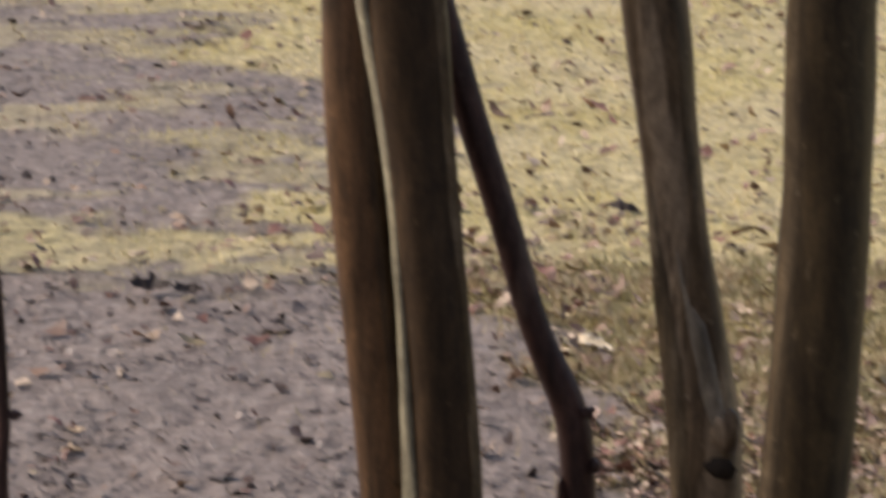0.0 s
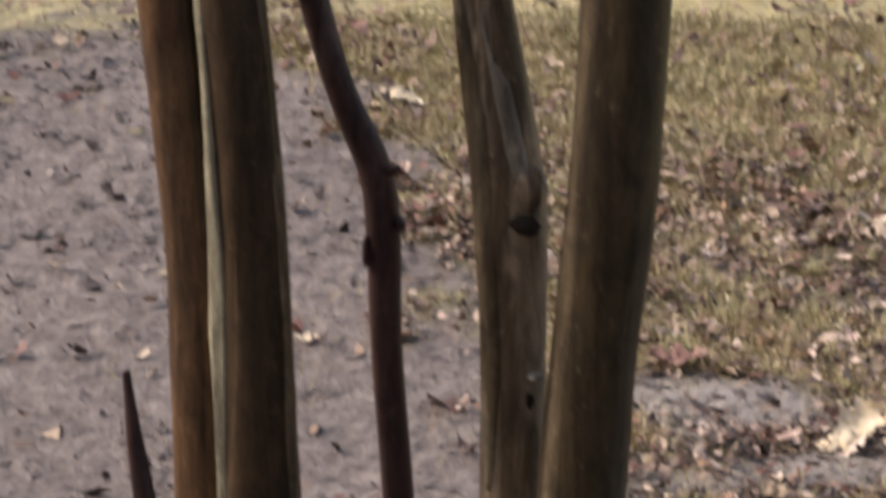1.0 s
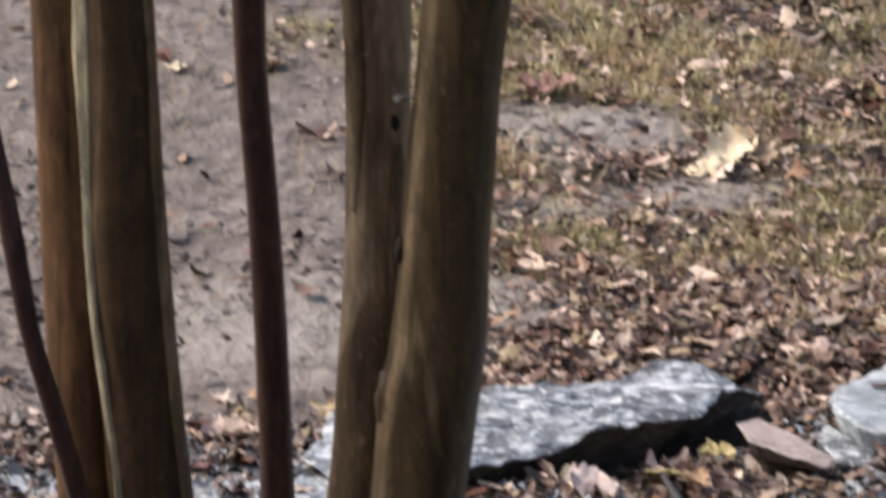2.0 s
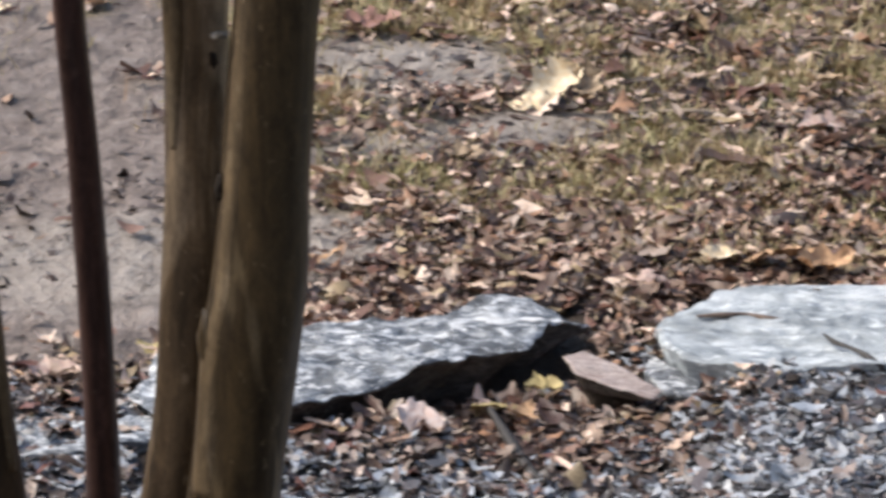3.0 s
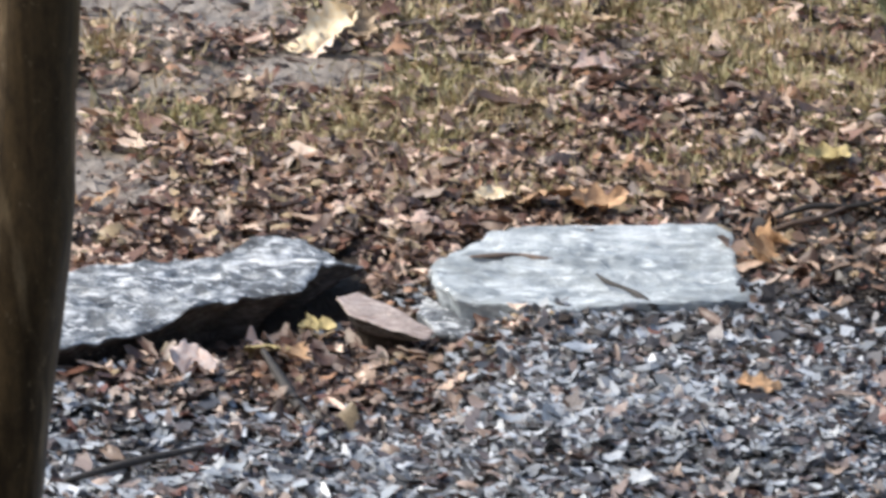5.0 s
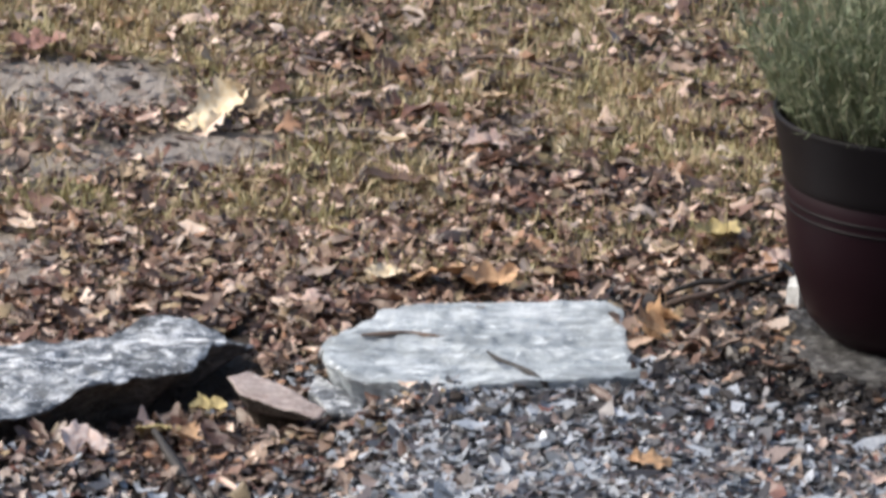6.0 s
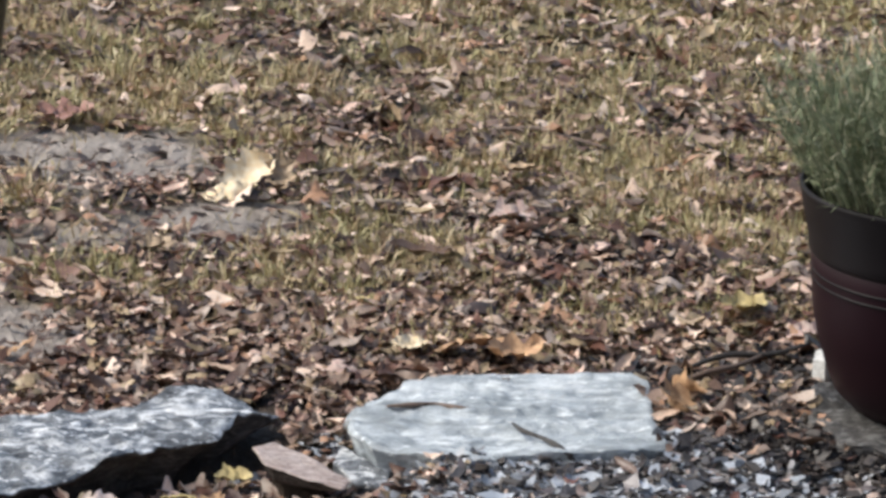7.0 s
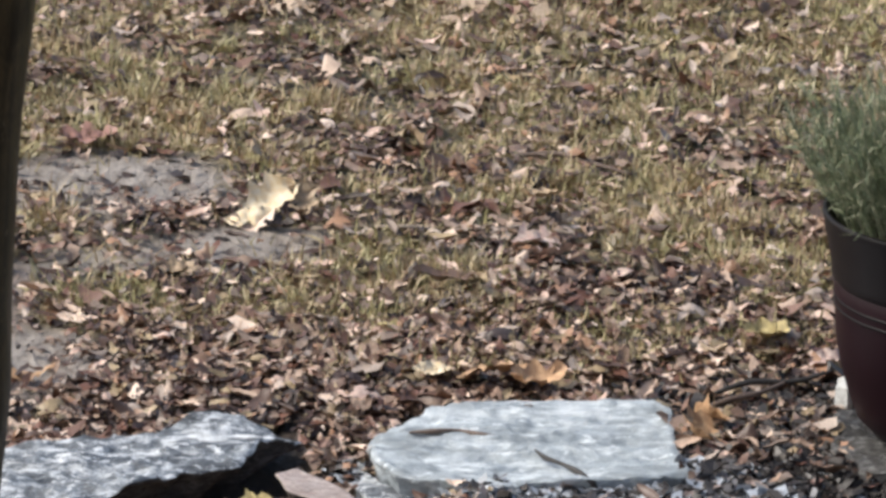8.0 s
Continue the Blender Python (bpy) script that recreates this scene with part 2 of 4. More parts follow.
UNSEEN_WALL = plain("unseen_wall_paint", (0.42, 0.40, 0.37), 0.6, 0.3, 0.2, 5)


def leaf_material(name, colour):
    return plain(name, colour, 0.5, 0.35, 0.55, 90)


# ---- helpers ----
def link(name, me, mat, parent=None, label=""):
    if mat is not None:
        me.materials.append(mat)
    ob = new(name, me)
    if parent is not None:
        ob.parent = parent
        ob.matrix_parent_inverse = parent.matrix_basis.inverted()
    return tagged(ob, label)


def part(name, bm, mat, parent=None, label="", smooth=True):
    me = bpy.data.meshes.new(name)
    for f in bm.faces:
        f.smooth = smooth
    bm.to_mesh(me)
    bm.free()
    return link(name, me, mat, parent, label)


def from_arrays(name, verts, faces, smooth=True):
    """A mesh from an array of points and an array of equal-sided faces."""
    me = bpy.data.meshes.new(name)
    n, k = faces.shape
    me.vertices.add(len(verts))
    me.vertices.foreach_set("co", verts.astype(np.float32).ravel())
    me.loops.add(n * k)
    me.loops.foreach_set("vertex_index", faces.astype(np.int32).ravel())
    me.polygons.add(n)
    me.polygons.foreach_set("loop_start", np.arange(0, n * k, k, dtype=np.int32))
    me.polygons.foreach_set("use_smooth", np.full(n, smooth))
    me.update(calc_edges=True)
    me.validate()
    return me


rng = np.random.default_rng(7)


def lattice(x, y, scale, seed=0):
    """Smooth random values from 0 to 1 over the plan."""
    x, y = np.asarray(x, float) * scale + 31.7 * seed, np.asarray(y, float) * scale + 17.3 * seed
    i, j = np.floor(x), np.floor(y)
    u, v = x - i, y - j
    u, v = u * u * (3 - 2 * u), v * v * (3 - 2 * v)

    def h(a, b):
        s = np.sin(a * 127.1 + b * 311.7 + seed * 74.7) * 43758.5453
        return s - np.floor(s)
    return (h(i, j) * (1 - u) + h(i + 1, j) * u) * (1 - v) + (h(i, j + 1) * (1 - u) + h(i + 1, j + 1) * u) * v


def cloud(x, y, scale, seed=0):
    return (lattice(x, y, scale, seed) + 0.5 * lattice(x, y, scale * 2.1, seed + 1) + 0.25 * lattice(x, y, scale * 4.3, seed + 2)) / 1.75


def step(a, b, v):
    s = np.clip((v - a) / (b - a), 0, 1)
    return s * s * (3 - 2 * s)


# ---- the plan: mulch in front of the stones, litter behind them, then lawn; a trodden muddy path on one side ----
def edge(x):
    return np.interp(x, [-1.4, -0.6, -0.4, -0.16, 0.05, 0.15, 0.7, 1.9], [6.6, 6.76, 6.84, 7.0, 7.1, 7.0, 6.96, 6.92])


def spot(x, y, cx, cy, rx, ry):
    return 1 - step(0.55, 1.15, np.hypot((x - cx) / rx, (y - cy) / ry))


def mud(x, y):
    x, y = np.asarray(x, float), np.asarray(y, float)
    wob = (cloud(x, y, 2.4, 3) - 0.5)
    ragged = 0.55 * (cloud(x, y * 0.6, 7.0, 5) - 0.5)
    side = np.interp(y, [6.8, 7.4, 7.9, 8.3, 8.9, 9.75, 10.8, 11.5, 11.9], [-0.62, -0.42, -0.42, -0.5, -0.72, -0.85, -1.08, -1.4, -2.0])
    path = step(0.12, -0.12, x - side + 0.5 * wob + ragged) * step(6.75, 6.95, y) * step(12.0, 11.75, y + 0.5 * wob + 1.3 * ragged)
    worn = np.interp(y, [12.2, 12.7, 13.3, 14.2, 15.0, 15.4, 15.7, 16.4, 16.8], [-2.7, -2.15, -1.95, -2.0, -2.15, -2.8, -2.9, -2.8, -3.5])
    far = step(0.22, -0.22, x - worn + 1.2 * wob + 1.8 * ragged) * step(12.3, 12.7, y + wob + ragged) * step(16.8, 16.3, y + wob)
    grassy = step(0.52, 0.66, cloud(x * 0.7, y, 3.1, 6)) * step(12.0, 12.6, y)
    puddled = step(0.54, 0.62, cloud(x * 0.5, y, 3.6, 9)) * step(-1.6, -1.9, x) * step(11.6, 11.9, y) * step(12.9, 12.6, y)
    return np.clip(np.maximum.reduce([path, far * (1 - 0.55 * grassy), 0.8 * puddled, bare(x, y, wob)]), 0, 1)


def bare(x, y, wob):
    """Patches of pale dry silt in the litter."""
    spots = np.maximum.reduce([spot(x, y, -0.27, 8.62, 0.30, 0.24), spot(x, y, 0.0, 8.19, 0.19, 0.18), spot(x, y, -0.36, 7.55, 0.16, 0.20), 0.6 * spot(x, y, -0.22, 8.12, 0.24, 0.13), 0.8 * spot(x, y, -0.74, 7.45, 0.30, 0.30)])
    return np.clip(spots * (0.95 + 0.8 * wob), 0, 1)


def lawn(x, y):
    """How much grass grows: none by the stones, patches, then a close sward."""
    x, y = np.asarray(x, float), np.asarray(y, float)
    patch = cloud(x, y, 3.2, 11)
    g = step(7.0, 7.9, y) * step(0.38, 0.55, patch + 0.10 * step(7.4, 8.8, y)) + step(10.2, 13.0, y) * 0.75 + 0.6 * sward(x, y)
    g = g * (1 - 0.6 * step(-0.9, -1.6, x) * step(13.2, 12.6, y)) * (1 - (0.8 - 0.5 * step(9.5, 11.0, y)) * gaps(x, y))
    return np.clip(g, 0, 1) * (1 - 0.93 * mud(x, y))


def gaps(x, y):
    """Bare leaf-filled gaps between the cushions of grass, gone on the far lawn."""
    return step(0.54, 0.45, cloud(x * 1.5, y * 0.9, 4.0, 58)) * step(11.0, 9.4, y) * (1 - 0.6 * step(0.2, 0.8, x) * step(8.6, 9.4, y))


def sward(x, y):
    """Where the lawn turns close and straw-coloured, farther from the path."""
    return step(10.4, 12.5, y + 0.9 * np.maximum(x + 0.9, -0.7) + 2.0 * (cloud(x, y, 1.3, 81) - 0.5) + 1.0 * (cloud(x, y, 6.0, 83) - 0.5))


def ground_z(x, y):
    x, y = np.asarray(x, float), np.asarray(y, float)
    bank = step(5.8, 6.4, y)
    low = step(0.05, -0.10, y - edge(x)) * (1 - bank * (0.95 * step(0.18, 0.36, x) * step(1.0, 0.74, x) + 0.5 * step(0.74, 1.0, x)))
    low = low - 0.35 * bank * step(0.18, 0.36, x) * step(0.92, 0.74, x) * step(0.06, -0.06, y - edge(x))
    low = low * (1 - 0.75 * step(-0.05, -0.38, x) * step(6.35, 6.6, y))
    near = step(40, 20, np.hypot(x, y - 9))
    return -0.06 * low + near * (0.03 * (cloud(x, y, 1.1, 21) - 0.5) + 0.02 * (cloud(x, y, 9, 22) - 0.5) + 0.016 * step(11.9, 11.2, y + 0.9 * x + 1.2) * (cloud(x, y * 0.7, 15, 23) - 0.5))


def axis(lo, hi, fine):
    inner = np.arange(lo, hi, fine)
    out = np.geomspace(fine, 400, 34).cumsum()
    out = out[out < 900]
    return np.concatenate([lo - out[::-1], inner, hi + out])


def build_ground():
    xs, ys = axis(-4.2, 2.6, 0.04), axis(-1.0, 17.5, 0.04)
    gx, gy = np.meshgrid(xs, ys)
    v = np.stack([gx, gy, ground_z(gx, gy)], -1).reshape(-1, 3)
    w = len(xs)
    idx = np.arange(len(v)).reshape(len(ys), w)
    q = np.stack([idx[:-1, :-1], idx[:-1, 1:], idx[1:, 1:], idx[1:, :-1]], -1).reshape(-1, 4)
    me = from_arrays("ground", v, q)
    col = me.attributes.new("zone", "FLOAT_COLOR", "POINT")
    data = np.ones((len(v), 4), np.float32)
    data[:, 0] = mud(v[:, 0], v[:, 1])
    data[:, 1] = np.clip(0.25 * step(7.2, 8.5, v[:, 1]) + lawn(v[:, 0], v[:, 1]), 0, 1) * (0.6 + 0.4 * sward(v[:, 0], v[:, 1]))
    data[:, 2] = 0.85 * bare(v[:, 0], v[:, 1], cloud(v[:, 0], v[:, 1], 2.4, 3) - 0.5)
    col.data.foreach_set("color", data.ravel())
    ob = link("ground", me, SOIL)
    tagged(ob, "muddy pinkish-grey garden soil with thin winter lawn", "ground", kind="structure")


build_ground()


def wall_behind():
    bm = bmesh.new()
    # Unseen slab, added to hold back sky light from behind the viewpoint.
    bmesh.ops.create_cube(bm, size=1, matrix=Matrix.LocRotScale((0, -0.75, 2.4), None, (16, 0.25, 5.2)))
    tagged(part("unseen_wall", bm, UNSEEN_WALL, smooth=False), "plain unseen wall added behind the viewpoint to block light", "wall", kind="structure")


wall_behind()


# ---- edging stones ----
def resample(points, n):
    p = np.array(points + points[:1], float)
    d = np.r_[0, np.hypot(*np.diff(p, axis=0).T).cumsum()]
    s = np.linspace(0, d[-1], n, endpoint=False)
    return np.stack([np.interp(s, d, p[:, 0]), np.interp(s, d, p[:, 1])], 1)


RINGS = [*(0.024 * k for k in range(1, 41)), 0.98, 1.0]


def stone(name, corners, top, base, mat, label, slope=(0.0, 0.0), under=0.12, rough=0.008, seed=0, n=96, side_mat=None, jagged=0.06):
    """A split field stone: a broken outline, an uneven top that tilts by slope, chipped edges and a base cut back by under."""
    ring = resample(corners, n)
    c = ring.mean(0)
    jag = 1 + jagged * np.array([noise.fractal((x * 14, y * 14, seed), 1.0, 2.0, 4) + 0.5 * noise.noise((x * 55, y * 55, seed)) for x, y in ring])
    ring = c + (ring - c) * jag[:, None]
    bm = bmesh.new()

    def height(x, y):
        shelf = 4 * noise.noise((x * 4, y * 11, seed + 5)) + 0.8 * noise.noise((x * 30, y * 40, seed + 8))
        ledge = 0.45 * rough * (math.floor(shelf) + min(1, 3 * (shelf - math.floor(shelf))))
        return top + slope[0] * (x - c[0]) + slope[1] * (y - c[1]) + 0.6 * rough * noise.fractal((x * 12, y * 26, seed), 0.6, 2.0, 5) + ledge
    levels = []
    for k in RINGS:
        levels.append([bm.verts.new((*(c + (p - c) * k), height(*(c + (p - c) * k)) - (0.003 if k > 0.98 else 0))) for p in ring])
    rim = [v.co.z for v in levels[-1]]
    for f, cut in ((0.05, 0.04), (0.16, 0.3), (0.5, 0.75), (1.0, 1.0)):
        row = []
        for p, z in zip(ring, rim):
            wob = 0.012 * noise.fractal((p[0] * 25, p[1] * 25, f * 3 + seed), 0.8, 2.0, 3)
            q = c + (p - c) * (1.0 - under * cut + wob)
            row.append(bm.verts.new((*q, z + (base - z) * f)))
        levels.append(row)
    for a, b in zip(levels, levels[1:]):
        for i in range(n):
            j = (i + 1) % n
            bm.faces.new((a[i], b[i], b[j], a[j]))
    bm.faces.new(levels[0])
    bm.faces.new(levels[-1][::-1])
    bmesh.ops.recalc_face_normals(bm, faces=bm.faces)
    # Side faces take a darker material that carries their shade.
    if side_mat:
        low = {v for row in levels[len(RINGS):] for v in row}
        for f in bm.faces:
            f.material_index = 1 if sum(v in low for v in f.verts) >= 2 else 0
    for ring_verts in levels[len(RINGS) - 1:len(RINGS) + 3]:
        on = set(ring_verts)
        for v in ring_verts:
            for e in v.link_edges:
                if e.other_vert(v) in on or e.other_vert(v) not in levels[len(RINGS) - 2]:
                    e.smooth = False
    ob = part(name, bm, mat)
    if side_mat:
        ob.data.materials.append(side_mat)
    return tagged(ob, label, "stone", "edging stones along the bed")


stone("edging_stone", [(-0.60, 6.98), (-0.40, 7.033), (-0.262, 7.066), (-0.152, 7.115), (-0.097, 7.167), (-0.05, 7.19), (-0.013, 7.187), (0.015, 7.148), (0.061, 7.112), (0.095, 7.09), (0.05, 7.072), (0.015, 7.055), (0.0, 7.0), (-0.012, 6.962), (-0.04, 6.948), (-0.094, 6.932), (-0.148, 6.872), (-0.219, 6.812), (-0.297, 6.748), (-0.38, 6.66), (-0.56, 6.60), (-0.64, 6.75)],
      0.03, -0.085, SLAB, "long mottled grey edging stone with a dark undercut front", (0.0, 0.0), 0.34, 0.012, 2, 150, SHADED_SIDE, 0.022)
stone("edging_stone", [(0.185, 7.06), (0.238, 7.142), (0.307, 7.221), (0.393, 7.249), (0.478, 7.25), (0.582, 7.255), (0.677, 7.263), (0.70, 7.198), (0.697, 7.033), (0.708, 6.90), (0.627, 6.875), (0.50, 6.862), (0.373, 6.844), (0.294, 6.888), (0.232, 6.914), (0.197, 6.993)],
      0.03, -0.075, SLAB_PALE, "pale blue-grey flat edging stone with a straight back edge", (0.0, 0.0), 0.06, 0.009, 9, 140, None, 0.035)
stone("edging_stone", [(-0.86, 6.70), (-0.72, 6.78), (-0.61, 6.85), (-0.585, 6.74), (-0.58, 6.60), (-0.67, 6.56), (-0.80, 6.54)],
      0.0, -0.08, SLAB, "small grey edging stone sunk in fallen leaves", (0.0, 0.0), 0.1, 0.01, 14, 64)
stone("edging_stone", [(-1.32, 6.60), (-1.2, 6.68), (-1.08, 6.67), (-1.01, 6.60), (-0.99, 6.5), (-1.1, 6.42), (-1.28, 6.44)],
      0.0, -0.08, SLAB_PALE, "pale grey edging stone at the end of the row", (0.0, 0.0), 0.1, 0.01, 17, 64)
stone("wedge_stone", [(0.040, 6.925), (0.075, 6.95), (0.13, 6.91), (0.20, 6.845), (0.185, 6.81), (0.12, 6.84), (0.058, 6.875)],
      0.010, -0.016, SLAB_PINK, "thin pinkish shard of stone propped between edging stones", (-0.10, 0.13), 0.3, 0.004, 23, 48, SHADED_SIDE, 0.03)
# Added filler: its near-black colour stands for the shadow below the shard.
stone("shade_rock", [(0.07, 6.93), (0.12, 6.94), (0.17, 6.90), (0.15, 6.86), (0.09, 6.87)],
      -0.012, -0.075, SHADE_AND_SCAR, "dark rock added as the shade under the pinkish shard", (0.0, 0.0), 0.1, 0.003, 24, 32)
stone("side_rock", [(0.185, 7.02), (0.22, 6.95), (0.262, 6.91), (0.25, 6.86), (0.20, 6.88), (0.17, 6.95)],
      -0.01, -0.07, SLAB, "small grey rock against the pale edging stone", (0.1, 0.1), 0.05, 0.006, 27, 48)
stone("white_rock", [(0.986, 7.30), (0.992, 7.33), (1.02, 7.328), (1.024, 7.29), (1.003, 7.278)],
      0.048, -0.04, WHITE_ROCK, "white quartz rock tucked behind the flower pot", (0.3, 0.0), -0.1, 0.010, 31, 48)
stone("plinth_rock", [(0.955, 7.08), (0.97, 7.2), (1.05, 7.3), (1.25, 7.32), (1.40, 7.2), (1.41, 7.02), (1.3, 6.93), (1.1, 6.91), (1.0, 6.96)],
      0.019, -0.075, DARK_STONE, "low rough grey rock under the flower pot", (0.0, 0.0), -0.03, 0.012, 35, 96)


# ---- the many-stemmed tree ----
def spline(rows, n):
    """Smooth rows of numbers over their first column."""
    r = np.array(rows, float)
    s = np.linspace(0, len(r) - 1, n)
    i = np.clip(s.astype(int), 0, len(r) - 2)
    u = (s - i)[:, None]
    p0, p1, p2, p3 = r[np.clip(i - 1, 0, None)], r[i], r[i + 1], r[np.clip(i + 2, None, len(r) - 1)]
    return 0.5 * (2 * p1 + (p2 - p0) * u + (2 * p0 - 5 * p1 + 4 * p2 - p3) * u ** 2 + (3 * p1 - p0 - 3 * p2 + p3) * u ** 3)


def stem(name, rows, mat, parent, label="", sides=22, n=90, flute=0.07, seed=0):
    """A stem through rows of x, y, z, radius, with shallow flutes and swellings."""
    bm = bmesh.new()
    rings = []
    line = spline(rows, n)
    for k, (x, y, z, r) in enumerate(line):
        a, b = line[max(k - 1, 0)][:3], line[min(k + 1, n - 1)][:3]
        t = Vector(b - a).normalized()
        side = t.cross(Vector((0, 1, 0))).normalized()
        fwd = side.cross(t)
        ring = []
        for i in range(sides):
            ang = 2 * math.pi * i / sides
            w = 1 + flute * noise.fractal((math.cos(ang) * 1.4 + seed, math.sin(ang) * 1.4, z * 3.5), 1.0, 2.0, 4)
            ring.append(bm.verts.new(Vector((x, y, z)) + (side * math.cos(ang) + fwd * math.sin(ang)) * r * w))
        rings.append(ring)
    for a, b in zip(rings, rings[1:]):
        for i in range(sides):
            j = (i + 1) % sides
            bm.faces.new((a[i], a[j], b[j], b[i]))
    bm.faces.new(rings[0][::-1])
    bm.faces.new(rings[-1])
    bmesh.ops.recalc_face_normals(bm, faces=bm.faces)
    return part(name, bm, mat, parent, label)


def lump(name, centre, size, mat, parent, seed=0, label="", turn=0.0):
    bm = bmesh.new()
    bmesh.ops.create_icosphere(bm, subdivisions=3, radius=1)
    m = Matrix.Translation(centre) @ Matrix.Rotation(turn, 4, "Y") @ Matrix.Diagonal((*size, 1))
    for v in bm.verts:
        v.co = m @ (v.co * (1 + 0.25 * noise.fractal(v.co * 1.6 + Vector((seed, 0, 0)), 1.0, 2.0, 3)))
    return part(name, bm, mat, parent, label)


def build_tree():
    tree = new("crape_myrtle")
    tree.matrix_basis = pose(-0.6, 5.42, -0.05)
    tagged(tree, "bare multi-stemmed tree with smooth peeling brown bark", "tree")
    A_ROWS = [(-0.70, 5.46, -0.10, 0.055), (-0.76, 5.45, 0.2, 0.048), (-0.795, 5.44, 0.44, 0.043), (-0.808, 5.44, 0.80, 0.041), (-0.812, 5.44, 0.98, 0.041), (-0.818, 5.44, 1.16, 0.040),
              (-0.835, 5.44, 1.345, 0.040), (-0.852, 5.44, 1.55, 0.041), (-0.857, 5.44, 1.76, 0.041), (-0.87, 5.45, 2.2, 0.036), (-0.93, 5.48, 2.8, 0.028), (-1.0, 5.5, 3.4, 0.018)]
    a = stem("trunk", A_ROWS, BARK_A, tree, "orange-brown smooth stem", seed=1)
    stem("bark_strip", [(x + 0.42 * r, y - 0.46 * r, z, 0.46 * r) for x, y, z, r in A_ROWS[5:10]], BARK_B, a, "dark band of bark down the right side", 16, 70, 0.25, 31)
    B_ROWS = [(-0.65, 5.40, -0.10, 0.07), (-0.68, 5.40, 0.2, 0.06), (-0.709, 5.40, 0.44, 0.053), (-0.732, 5.40, 0.80, 0.048), (-0.740, 5.40, 1.14, 0.043), (-0.753, 5.40, 1.345, 0.041),
              (-0.770, 5.40, 1.55, 0.042), (-0.790, 5.40, 1.76, 0.049), (-0.82, 5.38, 2.2, 0.044), (-0.86, 5.33, 2.8, 0.034), (-0.9, 5.3, 3.4, 0.022)]
    b = stem("trunk", B_ROWS, BARK_B, tree, "dark brown smooth stem", seed=2)
    # Pale strip paints this stem's lit left edge onto peeled bark.
    stem("bark_strip", [(-0.733, 5.362, 0.35, 0.0105), (-0.738, 5.362, 0.44, 0.0117), (-0.765, 5.377, 0.66, 0.0104), (-0.777, 5.384, 0.80, 0.0085), (-0.781, 5.388, 1.0, 0.00975), (-0.780, 5.388, 1.14, 0.0111), (-0.791, 5.387, 1.345, 0.00845),
                        (-0.806, 5.387, 1.55, 0.0078), (-0.836, 5.381, 1.76, 0.0078), (-0.85, 5.366, 1.95, 0.0039)], LIT_PEELED, b, "pale peeled strip of bark with the stem's lit edge painted in", 12, 110, 0.6, 5)
    stem("bark_strip", [(x + 0.80 * r, y - 0.40 * r, z, 0.20 * r) for x, y, z, r in B_ROWS[2:9]], PALER_BARK, b, "greyish edge of bark", 12, 80, 0.5, 21)
    c = stem("branch", [(-0.60, 5.48, -0.10, 0.034), (-0.57, 5.5, 0.2, 0.025), (-0.561, 5.5, 0.41, 0.0225), (-0.574, 5.5, 0.79, 0.021), (-0.589, 5.5, 1.018, 0.0205), (-0.592, 5.5, 1.164, 0.0215), (-0.603, 5.5, 1.24, 0.021),
                        (-0.644, 5.5, 1.34, 0.0185), (-0.681, 5.5, 1.468, 0.0185), (-0.724, 5.5, 1.608, 0.0195), (-0.764, 5.5, 1.747, 0.020), (-0.82, 5.5, 1.95, 0.019), (-0.92, 5.52, 2.35, 0.013), (-1.02, 5.55, 2.8, 0.007)], BARK_C, tree, "thin dark maroon crooked stem", 16, seed=3)
    lump("bud", (-0.570, 5.487, 1.170), (0.008, 0.009, 0.010), BARK_C, c, 1)
    lump("bud", (-0.578, 5.49, 1.238), (0.010, 0.008, 0.007), BARK_C, c, 2, turn=-0.5)
    lump("bud", (-0.612, 5.488, 1.135), (0.006, 0.008, 0.02), BARK_C, c, 3)
    d = stem("trunk", [(-0.52, 5.46, -0.10, 0.05), (-0.495, 5.46, 0.2, 0.044), (-0.457, 5.455, 0.42, 0.043), (-0.436, 5.45, 0.6, 0.044), (-0.427, 5.45, 0.81, 0.041), (-0.425, 5.45, 1.036, 0.041), (-0.431, 5.45, 1.20, 0.046),
                       (-0.443, 5.45, 1.325, 0.040), (-0.465, 5.45, 1.475, 0.037), (-0.482, 5.45, 1.62, 0.037), (-0.498, 5.45, 1.76, 0.041), (-0.55, 5.46, 2.2, 0.034), (-0.60, 5.5, 2.8, 0.025), (-0.63, 5.52, 3.4, 0.015)], BARK_D, tree, "grey-brown stem with knots", seed=4)
    # Set-in lump; its dark colour stands for shade inside the hollow.
    lump("knot_hole", (-0.409, 5.4055, 1.193), (0.019, 0.006, 0.014), SHADE_AND_SCAR, d, 11, "dark lump for the shaded hollow of a healed branch scar", 0.25)
    lump("knot", (-0.405, 5.42, 1.235), (0.022, 0.02, 0.03), BARK_D, d, 5)
    lump("knot", (-0.396, 5.418, 0.998), (0.012, 0.010, 0.005), PEELED_GREY, d, 6, "pale torn bark under a knot")
    lump("knot", (-0.414, 5.420, 0.968), (0.015, 0.007, 0.019), SHADE_AND_SCAR, d, 7, "dark weathered scar")
    stem("bark_strip", [(-0.408, 5.426, 1.20, 0.010), (-0.424, 5.427, 1.25, 0.022), (-0.437, 5.427, 1.31, 0.020), (-0.452, 5.427, 1.38, 0.017), (-0.465, 5.427, 1.45, 0.013), (-0.472, 5.427, 1.50, 0.008)], PEELED_GREY, d, "grey peeled strip of bark", 14, 40, 0.4, 9)
